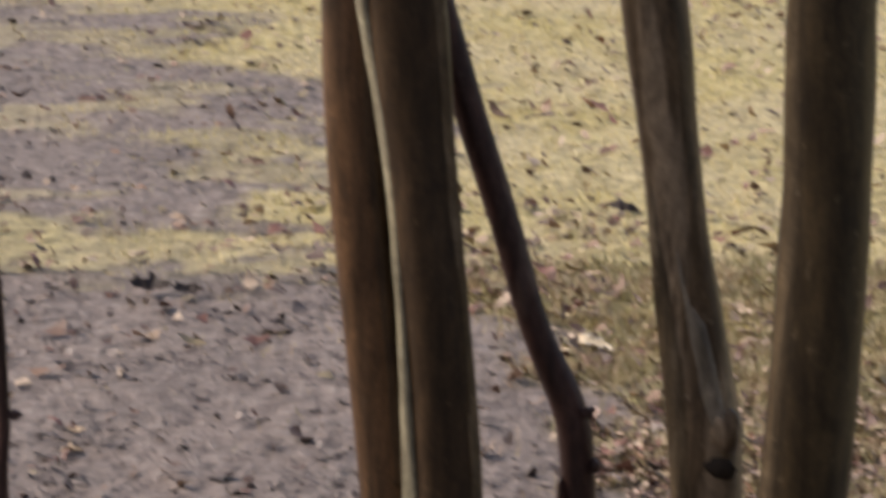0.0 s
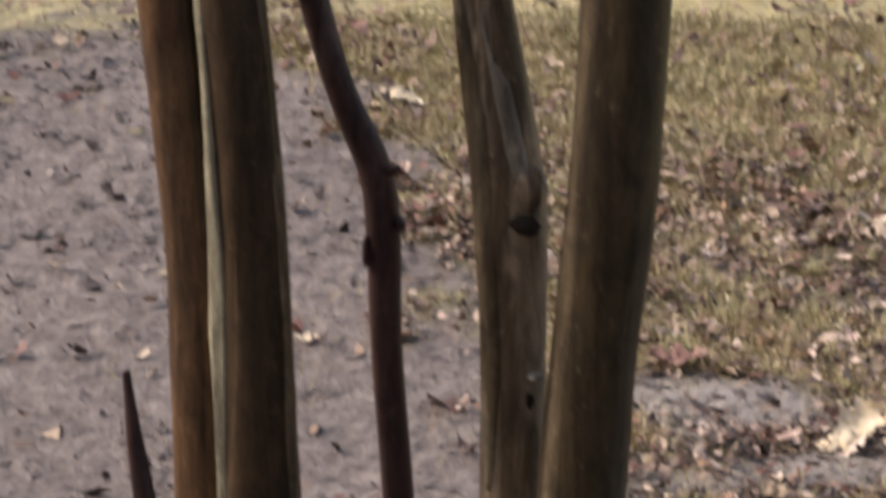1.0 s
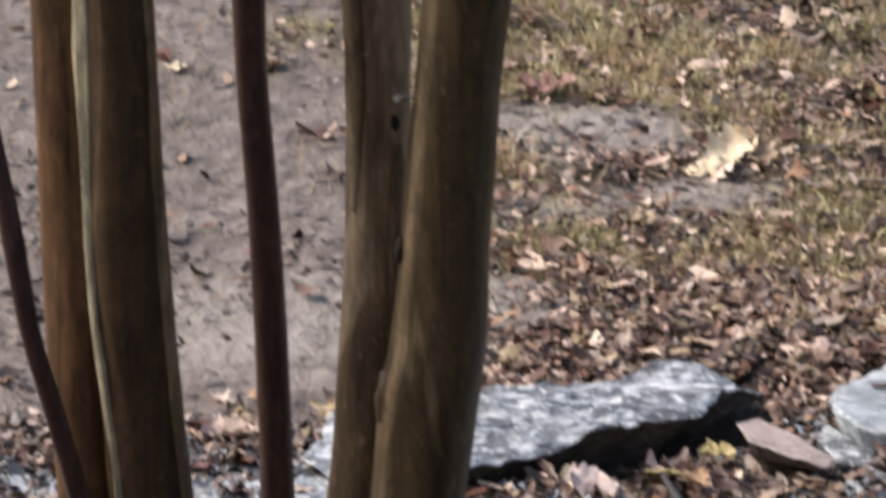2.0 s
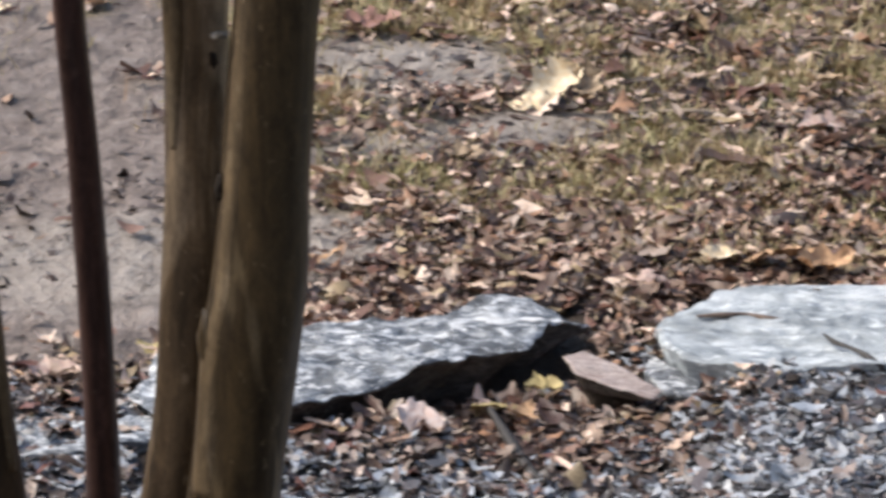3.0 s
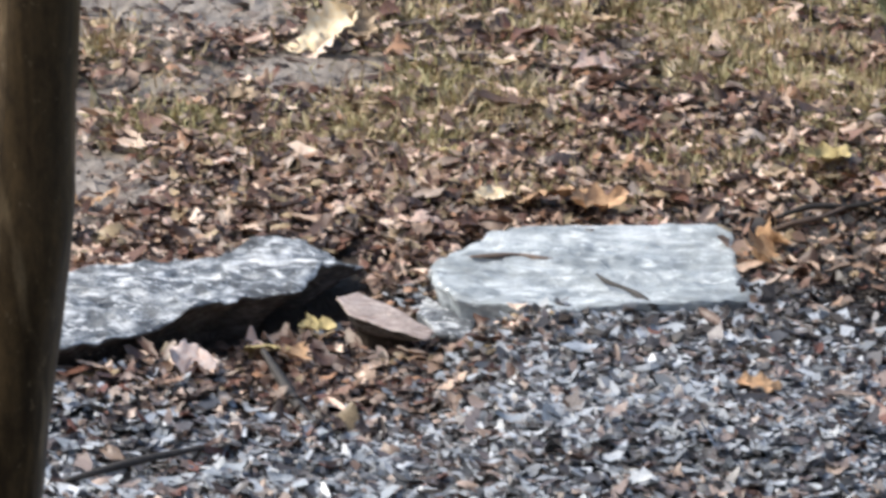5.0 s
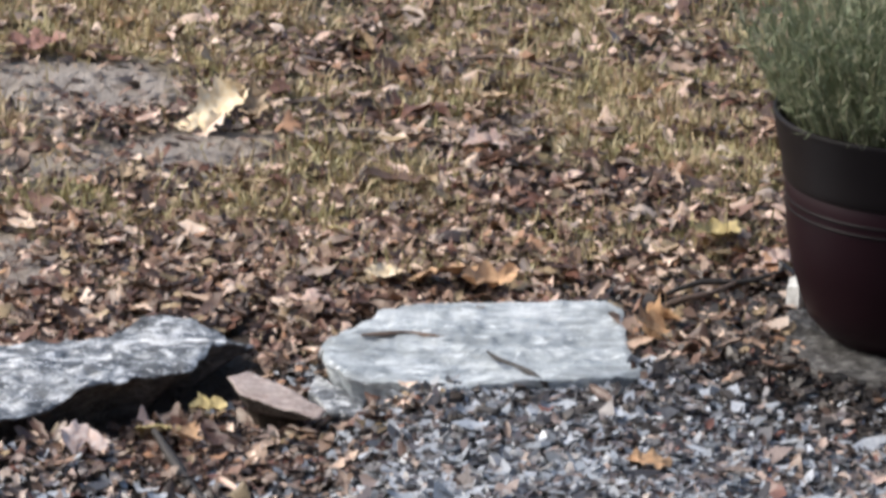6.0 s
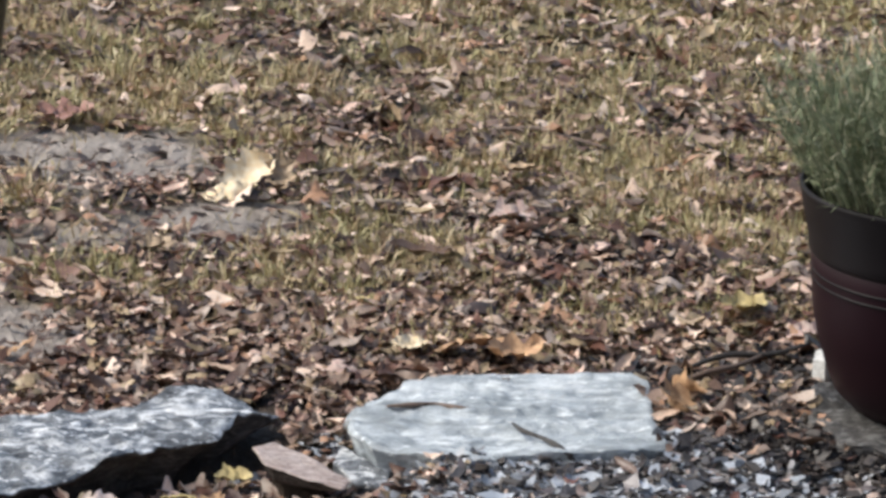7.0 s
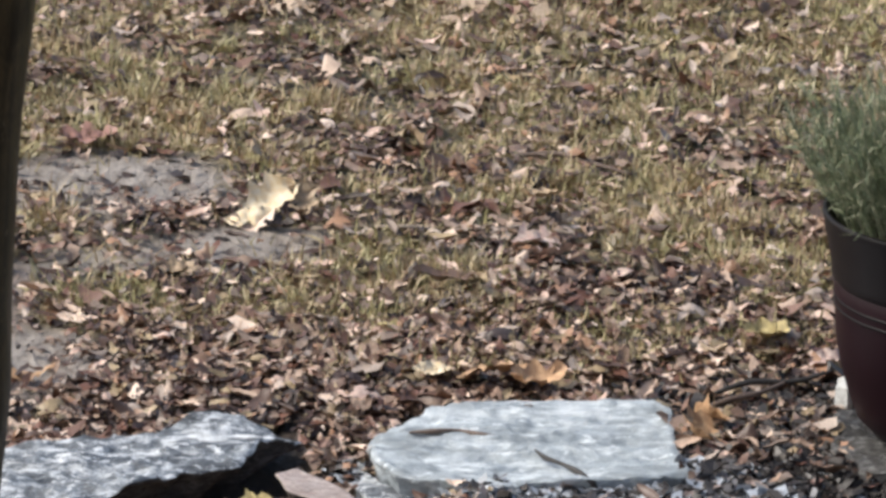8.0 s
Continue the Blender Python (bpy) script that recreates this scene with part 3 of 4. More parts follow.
    stem("bark_strip", [(-0.452, 5.425, 0.85, 0.006), (-0.450, 5.424, 1.0, 0.014), (-0.455, 5.422, 1.15, 0.017), (-0.464, 5.424, 1.30, 0.015), (-0.486, 5.428, 1.45, 0.012), (-0.500, 5.43, 1.58, 0.006)], PALER_BARK, d, "paler band of bark down the left side", 12, 50, 0.35, 15)
    E_ROWS = [(-0.46, 5.36, -0.10, 0.085), (-0.415, 5.355, 0.2, 0.066), (-0.380, 5.35, 0.43, 0.058), (-0.359, 5.35, 0.62, 0.062), (-0.345, 5.35, 0.72, 0.060), (-0.336, 5.35, 0.85, 0.056), (-0.320, 5.35, 1.065, 0.053),
                       (-0.299, 5.35, 1.278, 0.053), (-0.286, 5.35, 1.48, 0.053), (-0.283, 5.35, 1.574, 0.052), (-0.281, 5.35, 1.777, 0.053), (-0.27, 5.34, 2.2, 0.047), (-0.23, 5.3, 2.8, 0.037), (-0.2, 5.28, 3.4, 0.024)]
    e = stem("trunk", E_ROWS, BARK_E, tree, "stout olive-brown stem", 26, 110, seed=6)
    stem("bark_strip", [(x - 0.46 * r, y - 0.36 * r, z, 0.47 * r) for x, y, z, r in E_ROWS[2:12]], PALER_BARK, e, "paler band of bark down the left side", 18, 100, 0.16, 12)
    lump("knot", (-0.408, 5.335, 0.632), (0.016, 0.025, 0.04), BARK_E, e, 8)
    lump("knot", (-0.390, 5.332, 0.83), (0.008, 0.010, 0.018), SHADE_AND_SCAR, e, 9, "dark weathered scar")
    s = stem("pruned_shoot", [(-0.78, 5.38, 0.40, 0.016), (-0.825, 5.33, 0.62, 0.013), (-0.846, 5.31, 0.72, 0.0125), (-0.864, 5.30, 0.85, 0.014), (-0.877, 5.30, 0.94, 0.0105), (-0.883, 5.30, 1.0, 0.0065), (-0.886, 5.30, 1.03, 0.005)], BARK_C, tree, "short pruned side shoot", 12, 40, seed=7)
    t = stem("branch", [(-0.74, 5.40, 0.1, 0.014), (-1.0, 5.33, 0.35, 0.012), (-1.18, 5.3, 0.7, 0.011), (-1.268, 5.3, 1.1, 0.009), (-1.271, 5.3, 1.26, 0.0085), (-1.274, 5.3, 1.4, 0.007), (-1.279, 5.3, 1.5, 0.003)], BARK_C, tree, "thin dark side shoot", 12, 50, seed=8)
    lump("bud", (-1.258, 5.3, 1.263), (0.010, 0.006, 0.006), BARK_C, t, 4)


PALER_BARK = bark("paler_bark", (0.0948, 0.065, 0.0344), (0.175, 0.123, 0.0679), (0.258, 0.194, 0.12), 0.56, 0.55)
PEELED_GREY = bark("peeled_grey_bark", (0.17, 0.142, 0.10), (0.28, 0.235, 0.175), (0.40, 0.345, 0.27), 0.56, 0.55)
build_tree()


# ---- the flower pot and its plant ----
def lathe(name, profile, centre, mat, parent, label="", n=64):
    bm = bmesh.new()
    rings = [[bm.verts.new((centre[0] + r * math.cos(2 * math.pi * i / n), centre[1] + r * math.sin(2 * math.pi * i / n), z)) for i in range(n)] for r, z in profile]
    for a, b in zip(rings, rings[1:]):
        for i in range(n):
            bm.faces.new((a[i], a[(i + 1) % n], b[(i + 1) % n], b[i]))
    bm.faces.new(rings[0][::-1])
    bm.faces.new(rings[-1])
    bmesh.ops.recalc_face_normals(bm, faces=bm.faces)
    return part(name, bm, mat, parent, label)


def blades(base, tip, sag, width, segs=4, side=None):
    """Arrays of thin bent blades: from base to tip, sagging by sag at the tip."""
    n = len(base)
    d = tip - base
    if side is None:
        side = np.stack([-d[:, 1], d[:, 0], np.zeros(n)], 1)
        side += rng.normal(0, 0.3, (n, 3)) * np.linalg.norm(d, axis=1)[:, None]
    side /= np.linalg.norm(side, axis=1)[:, None] + 1e-9
    rows = []
    for k in range(segs + 1):
        u = k / segs
        c = base + d * u
        c[:, 2] -= sag * u * u
        w = (width * (1 - 0.85 * u ** 1.5))[:, None] * side / 2
        rows += [c - w, c + w]
    v = np.stack(rows, 1)
    m = 2 * (segs + 1)
    q = np.array([(2 * k, 2 * k + 1, 2 * k + 3, 2 * k + 2) for k in range(segs)])
    f = (np.arange(n)[:, None, None] * m + q[None]).reshape(-1, 4)
    return v.reshape(-1, 3), f


def build_pot():
    X, Y, B = 1.168, 7.13, 0.019
    pot = new("flower_pot")
    pot.matrix_basis = pose(X, Y, B)
    tagged(pot, "dark maroon plastic flower pot with thick black rim on rock", "flower pot")
    lathe("body", [(0.128, B), (0.139, B + 0.004), (0.169, 0.055), (0.182, 0.089), (0.197, 0.139), (0.207, 0.188), (0.212, 0.256), (0.214, 0.300), (0.20, 0.305)], (X, Y), POT, pot)
    lathe("rim", [(0.214, 0.290), (0.218, 0.296), (0.219, 0.314), (0.222, 0.330), (0.229, 0.363), (0.234, 0.390), (0.237, 0.400), (0.235, 0.407), (0.229, 0.406), (0.226, 0.397), (0.220, 0.34), (0.212, 0.31)], (X, Y), POT_RIM, pot, "black rolled rim")
    for z, r in ((0.262, 0.2125), (0.246, 0.2115)):
        lathe("ridge", [(r - 0.003, z - 0.004), (r + 0.001, z - 0.002), (r + 0.001, z + 0.002), (r - 0.003, z + 0.004)], (X, Y), POT_RIM, pot)
    bm = bmesh.new()
    bmesh.ops.create_circle(bm, cap_ends=True, segments=48, radius=0.221, matrix=Matrix.Translation((X, Y, 0.355)))
    bmesh.ops.subdivide_edges(bm, edges=bm.edges, cuts=1)
    part("soil", bm, POTTING, pot, "dark potting soil")
    # a dense tuft of fine upright shoots that lean out over the rim
    plant = new("potted_plant")
    plant.matrix_basis = pose(X, Y, 0.355)
    tagged(plant, "bushy grey-green needle-leaved plant growing in the pot", "plant")
    n = 900
    ang, rad = rng.uniform(0, 2 * np.pi, n), 0.20 * np.sqrt(rng.uniform(0, 1, n))
    base = np.stack([X + rad * np.cos(ang), Y + rad * np.sin(ang), np.full(n, 0.355)], 1)
    lean = 0.05 + 0.46 * (rad / 0.20) ** 1.3 + rng.normal(0, 0.12, n)
    a2 = ang + rng.normal(0, 0.5, n)
    length = rng.uniform(0.17, 0.33, n) * (1.12 - 0.30 * rad / 0.20)
    tip = base + length[:, None] * np.stack([np.sin(lean) * np.cos(a2), np.sin(lean) * np.sin(a2), np.cos(lean)], 1)
    sag = 0.08 * length * np.abs(np.sin(lean))
    v, f = blades(base, tip, sag, np.full(n, 0.0035), 4)
    tagged(link("foliage", from_arrays("foliage", v, f), FOLIAGE, plant), kind="stuff")
    # needles all along the shoots
    k = 34
    u = rng.uniform(0.34, 1, (n, k))
    at = base[:, None] + (tip - base)[:, None] * u[..., None]
    at[..., 2] -= sag[:, None] * u * u
    at = at.reshape(-1, 3)
    d = np.repeat((tip - base) / length[:, None], k, 0) * 0.9 + rng.normal(0, 0.42, (n * k, 3))
    d /= np.linalg.norm(d, axis=1)[:, None]
    ln = rng.uniform(0.014, 0.034, n * k)
    v, f = blades(at, at + d * ln[:, None], 0.1 * ln, rng.uniform(0.0018, 0.0032, n * k), 2)
    tagged(link("foliage", from_arrays("foliage", v, f), FOLIAGE, plant), kind="stuff")


build_pot()


# ---- loose leaves, grass and mulch ----
def leaf_grid(lobes, curl, fold, seed, nl=4, nw=2, slim=0.42):
    """Points of one leaf of unit length, lying along x, lobed, curled along and folded across."""
    r = random.Random(seed)
    pts = []
    ph = r.uniform(0, 6)
    for i in range(nl + 1):
        u = i / nl
        w = slim * math.sin(math.pi * min(max(u * 0.94 + 0.03, 0), 1)) ** 0.7 * (1 + lobes * math.cos(2 * math.pi * 2.5 * u + ph))
        for j in range(nw + 1):
            s = 2 * j / nw - 1
            pts.append((u - 0.5 + 0.06 * r.uniform(-1, 1), s * w * (1 + 0.25 * r.uniform(-1, 1)) + 0.08 * math.sin(3 * u + ph),
                        curl * (u - 0.5) ** 2 + fold * s * s * w + 0.06 * r.uniform(-1, 1)))
    quads = [(i * (nw + 1) + j, i * (nw + 1) + j + 1, (i + 1) * (nw + 1) + j + 1, (i + 1) * (nw + 1) + j) for i in range(nl) for j in range(nw)]
    return np.array(pts), np.array(quads)


def turns(yaw, tilt, roll):
    c, s = np.cos, np.sin
    n = len(yaw)
    o, e = np.zeros(n), np.ones(n)
    rz = np.stack([c(yaw), -s(yaw), o, s(yaw), c(yaw), o, o, o, e], 1).reshape(n, 3, 3)
    ry = np.stack([c(tilt), o, s(tilt), o, e, o, -s(tilt), o, c(tilt)], 1).reshape(n, 3, 3)
    rx = np.stack([e, o, o, o, c(roll), -s(roll), o, s(roll), c(roll)], 1).reshape(n, 3, 3)
    return rz @ ry @ rx


COARSE = [leaf_grid(0.1, (-1) ** k * (0.35 + 0.16 * (k % 5)), 0.0, 40 + k, 4, 1, 0.12 + 0.055 * (k % 5)) for k in range(16)]
TEMPLATES = [leaf_grid(0.12 + 0.09 * (k % 5), (-1) ** k * (0.35 + 0.16 * (k % 5)), 0.9 - 0.4 * (k % 5), k, 6, 2, 0.13 + 0.055 * (k % 5)) for k in range(18)]


def scatter(name, templates, x, y, z, size, tilt, mat, squash=1.0, smooth=True):
    vs, fs, start = [], [], 0
    kind = rng.integers(0, len(templates), len(x))
    rot = turns(rng.uniform(0, 2 * np.pi, len(x)), rng.normal(0, 1, len(x)) * tilt, rng.normal(0, 1, len(x)) * tilt)
    for k, (p, q) in enumerate(templates):
        on = np.where(kind == k)[0]
        if not len(on):
            continue
        v = np.einsum("nij,pj->npi", rot[on], p * np.array([1, 1, squash])) * size[on, None, None]
        v += np.stack([x[on], y[on], z[on]], 1)[:, None]
        vs.append(v.reshape(-1, 3))
        fs.append((np.arange(len(on))[:, None, None] * len(p) + q[None]).reshape(-1, 4) + start)
        start += len(on) * len(p)
    return link(name, from_arrays(name, np.concatenate(vs), np.concatenate(fs), smooth), mat)


def on_stone(x, y):
    a = (x > -0.62) & (x < 0.06) & (y > 6.70 + 0.78 * (x + 0.39)) & (y < 7.0 + 0.45 * (x + 0.42)) & (y < 7.19)
    b = (x > 0.24) & (x < 0.70) & (y > 6.858 + 0.06 * cloud(x, y, 14, 91) * cloud(x, y, 5, 92)) & (y < 7.235)
    pot = np.hypot((x - 1.18) / 0.21, (y - 7.11) / 0.19) < 1
    under = (x > -0.62) & (x < 0.08) & (y > 6.66 + 0.78 * (x + 0.39)) & (y < 7.0 + 0.45 * (x + 0.42))
    return a | b | pot | under


def sample(n, x0, x1, y0, y1, density):
    x, y = rng.uniform(x0, x1, n), rng.uniform(y0, y1, n)
    keep = (rng.uniform(0, 1, n) < density(x, y)) & ~on_stone(x, y)
    return x[keep], y[keep]


def litter_near(x, y):
    d = step(6.5, 6.85, y - 0.35 * step(0.2, 0.5, x)) * (1 - 0.5 * step(7.4, 8.2, y)) * (1 - 0.3 * step(8.4, 9.2, y))
    d = d * (0.55 + 0.45 * step(0.3, 0.6, cloud(x, y, 4, 31)))
    return d * (1 - 0.99 * mud(x, y)) * (1 - 0.5 * lawn(x, y))


def litter_far(x, y):
    d = 0.20 + 0.80 * step(0.34, 0.54, cloud(x, y, 1.7, 41)) * step(13.6, 12, y)
    return d * (1 - 0.985 * mud(x, y)) * (1 - 0.5 * sward(x, y))


x, y = sample(80000, -1.4, 1.9, 6.45, 10.6, litter_near)
tagged(scatter("leaf_litter", TEMPLATES, x, y, ground_z(x, y) + rng.uniform(0.002, 0.028, len(x)), rng.gamma(5, 0.0066, len(x)), 0.2, LITTER),
       "matted brown and tan fallen leaves behind the edging stones", "leaf litter", kind="stuff")
x, y = sample(46000, -1.2, 1.9, 6.6, 10.2, lambda a, b: litter_near(a, b) * np.maximum(0.6 * step(8.3, 7.6, b), gaps(a, b)))
tagged(scatter("leaf_crumbs", COARSE, x, y, ground_z(x, y) + rng.uniform(0.006, 0.026, len(x)), rng.gamma(4, 0.0058, len(x)), 0.3, RUSSET),
       "broken dark brown leaf fragments between fallen leaves", "leaf litter", kind="stuff")
x, y = sample(44000, -4.2, 1.2, 9.8, 17.4, litter_far)
tagged(scatter("leaf_litter", COARSE, x, y, ground_z(x, y) + rng.uniform(0.006, 0.035, len(x)), rng.gamma(6, 0.0062, len(x)), 0.38, FAR_LITTER),
       "scattered brown fallen leaves on the lawn", "leaf litter", kind="stuff")
x, y = sample(34000, -3.8, 0.2, 6.9, 16.4, lambda a, b: mud(a, b) * (0.12 + 0.7 * step(0.48, 0.66, cloud(a, b * 0.6, 3.0, 71))) * (1 - 0.6 * step(11.5, 12.5, b)))
tagged(scatter("leaf_crumbs", COARSE, x, y, ground_z(x, y) + 0.004, rng.gamma(3, 0.0078, len(x)), 0.3, MUDDY),
       "dark crumbs of leaf and bark trodden into mud", "leaf litter", kind="stuff")

x, y = sample(2600, -3.6, 0.0, 7.0, 16.2, lambda a, b: mud(a, b) * (0.2 + 0.8 * step(0.5, 0.62, cloud(a, b * 0.6, 2.2, 77))))
tagged(scatter("leaf_litter", COARSE, x, y, ground_z(x, y) + rng.uniform(0.006, 0.016, len(x)), rng.gamma(6, 0.0066, len(x)), 0.3, FAR_LITTER),
       "sparse brown and tan leaves on trodden mud", "leaf litter", kind="stuff")


def build_grass(n, y0, y1, mat, label, far):
    x, y = rng.uniform(-4.2, 2.4, n), rng.uniform(y0, y1, n)
    clump = step(0.35, 0.62, cloud(x, y, 11, 51))
    keep = rng.uniform(0, 1, n) < lawn(x, y) * (0.25 + 0.75 * clump)
    keep &= (x > -0.29 * y + 1.0) & (x < 0.3 + 0.16 * y) & ((sward(x, y) > rng.uniform(0.2, 0.8, n)) == far)
    x, y = x[keep], y[keep]
    n = len(x)
    base = np.stack([x, y, ground_z(x, y) - 0.004], 1)
    a, lean = rng.uniform(0, 2 * np.pi, n), np.abs(rng.normal(0.75, 0.45, n))
    h = rng.uniform(0.02, 0.06, n) * (1 - 0.5 * step(11, 13, y)) * (0.65 + 1.5 * cloud(x, y, 9, 52) ** 2)
    tip = base + h[:, None] * np.stack([np.sin(lean) * np.cos(a), np.sin(lean) * np.sin(a), np.cos(lean)], 1)
    v, f = blades(base, tip, 0.25 * h * np.sin(lean), rng.uniform(0.0025, 0.005, n), 2)
    tagged(link("grass", from_arrays("grass", v, f), mat), label, "grass", kind="stuff")


build_grass(330000, 7.1, 13.8, DRY_GRASS, "thin brownish winter grass in tufts between leaves", False)


def build_tufts(n, k):
    """Dense low cushions of bleached and olive blades standing out of the litter."""
    x, y = rng.uniform(-1.6, 1.9, n), rng.uniform(7.3, 12.2, n)
    keep = rng.uniform(0, 1, n) < step(7.3, 7.65, y) * (1 - 0.9 * gaps(x, y)) * (0.45 + 0.55 * lawn(x, y))
    keep &= (mud(x, y) < 0.25) & (x > -0.24 * y + 1.0)
    m = keep.sum()
    x, y = np.repeat(x[keep], k), np.repeat(y[keep], k)
    spread = np.repeat(rng.uniform(0.02, 0.075, m), k)
    tall = np.repeat(rng.uniform(0.55, 1.2, m), k)
    m = len(x)
    a = rng.uniform(0, 2 * np.pi, m)
    off = spread * np.sqrt(rng.uniform(0, 1, m))
    x, y = x + 1.3 * off * np.cos(a), y + off * np.sin(a)
    base = np.stack([x, y, ground_z(x, y)], 1)
    lean, h = np.abs(rng.normal(0.55, 0.4, m)) + 5 * off, rng.uniform(0.028, 0.062, m) * tall
    a = a + rng.normal(0, 0.9, m)
    tip = base + h[:, None] * np.stack([np.sin(lean) * np.cos(a), np.sin(lean) * np.sin(a), np.cos(lean)], 1)
    v, f = blades(base, tip, 0.5 * h * np.sin(lean), rng.uniform(0.004, 0.0075, m), 3)
    tagged(link("grass", from_arrays("grass", v, f), TUFT), "low cushions of bleached and olive grass", "grass", kind="stuff")


build_tufts(6400, 46)
build_grass(230000, 10.4, 17.4, STRAW, "close straw-yellow winter lawn", True)


def chip_template(seed):
    r = random.Random(seed)
    w, h = r.uniform(0.10, 0.26), r.uniform(0.04, 0.12)
    top = [(-0.5, -w), (0.1, -w * 1.25), (0.5, -w * 0.5), (0.42, w * 0.9), (-0.15, w * 1.2), (-0.55, w * 0.6)]
    j = lambda: r.uniform(-0.09, 0.09)
    pts = [(a + j(), b + j(), h + j() * 0.6) for a, b in top] + [(a * 0.92 + j(), b * 0.92 + j(), -h) for a, b in top]
    quads = [(i, (i + 1) % 6, (i + 1) % 6 + 6, i + 6) for i in range(6)] + [(3, 2, 1, 0), (5, 4, 3, 0), (6, 7, 8, 9), (6, 9, 10, 11)]
    return np.array(pts), np.array(quads)


def mulch_density(x, y):
    return step(5.3, 5.9, y + 0.4 * cloud(x, y, 3, 62)) * (1 - 0.85 * spot(x, y, 1.15, 7.0, 0.55, 0.26)) * step(0.14, 0.0, y - edge(x) - 0.12 * step(0.72, 0.8, x)) * (1 - 0.85 * step(6.42, 6.6, y) * step(0.25, 0.0, x) * step(-0.9, -0.5, x))


CHIP_SHAPES = [chip_template(k) for k in range(12)]
x, y = sample(29000, -1.8, 2.0, 5.3, 7.06, mulch_density)
tagged(scatter("mulch", CHIP_SHAPES, x, y, ground_z(x, y) + rng.uniform(-0.006, 0.016, len(x)), rng.gamma(5, 0.0046, len(x)), 0.24, CHIPS, smooth=False),
       "weathered blue-grey wet mulch chips in front of the stones", "mulch", kind="stuff")
x, y = sample(64000, -1.6, 1.9, 5.6, 7.04, mulch_density)
tagged(scatter("mulch", [t for k, t in enumerate(COARSE) if k % 5 < 3], x, y, ground_z(x, y) + rng.uniform(0.002, 0.02, len(x)), rng.gamma(6, 0.0052, len(x)), 0.22, CHIPS),
       "weathered blue-grey shreds of wet bark mulch", "mulch", kind="stuff")
x, y = sample(13000, -1.4, 1.8, 5.95, 6.95, lambda a, b: 0.10 + 0.3 * step(0.5, 0.66, cloud(a, b, 3.3, 61)) + 0.5 * step(6.35, 6.6, b) * step(0.4, 0.15, a))
tagged(scatter("leaf_litter", TEMPLATES, x, y, ground_z(x, y) + rng.uniform(0.008, 0.024, len(x)), rng.gamma(6, 0.0052, len(x)), 0.26, DAMP),
       "brown leaf fragments lying among mulch chips", "leaf litter", kind="stuff")


# Darker chips also carry the shade round the pot in their colour.
x, y = sample(34000, 0.1, 1.85, 6.55, 7.45, lambda a, b: np.maximum(spot(a, b, 1.12, 7.14, 0.58, 0.36), 0.35 * step(6.62, 6.8, b) * step(6.98, 6.9, b)))
tagged(scatter("mulch", CHIP_SHAPES, x, y, ground_z(x, y) + rng.uniform(0.0, 0.022, len(x)), rng.gamma(6, 0.0034, len(x)), 0.3, DARK_CHIPS, smooth=False),
       "dark wet bark mulch with painted shade round the flower pot", "mulch", kind="stuff")


# ---- single leaves that stand out ----
def big_leaf(length, seed, lobes=0.3, curl=0.5, fold=0.3, slim=0.36):
    p, q = leaf_grid(lobes, curl, fold, seed, 12, 4, slim)
    return from_arrays("fallen_leaf", p * length, q)


def lobed_leaf(length, seed, lobes=5, depth=0.38, curl=0.25):
    """A broad leaf with pointed lobes round a stalk end, cupped and wavy."""
    r = random.Random(seed)
    n, ph = 50, r.uniform(0, 6)
    rings = []
    for k in (0.0, 0.3, 0.55, 0.8, 1.0):
        row = []
        for i in range(n):
            a = 2 * math.pi * i / n
            out = 0.5 * (1 - depth * k * (0.5 - 0.5 * math.cos(lobes * a + 0.9 * math.sin(a + ph))) - 0.07 * k * math.cos(3 * lobes * a + ph))
            px, py = k * out * math.cos(a) * 1.35, k * out * math.sin(a) * 0.62
            row.append((px, py, curl * (px * px * 1.6 - py * py) + 0.07 * k * math.sin(3 * a + ph) + 0.03 * k * r.uniform(-1, 1)))
        rings.append(row)
    p = np.array([q for row in rings for q in row])
    q = np.array([(j * n + i, j * n + (i + 1) % n, (j + 1) * n + (i + 1) % n, (j + 1) * n + i) for j in range(4) for i in range(n)])
    return from_arrays("fallen_leaf", p * length, q)


PALE_PINK = leaf_material("pale_pink_leaf", (0.74, 0.58, 0.51))
CREAM, TAN, PINK_TAN = leaf_material("cream_leaf", (0.84, 0.69, 0.47)), leaf_material("tan_leaf", (0.46, 0.34, 0.22)), leaf_material("pink_tan_leaf", (0.62, 0.46, 0.39))
ORANGE, YELLOW, RED, BROWN = leaf_material("orange_leaf", (0.56, 0.35, 0.20)), leaf_material("yellow_leaf", (0.52, 0.42, 0.20)), leaf_material("red_leaf", (0.33, 0.18, 0.14)), leaf_material("dark_leaf", (0.045, 0.03, 0.022))

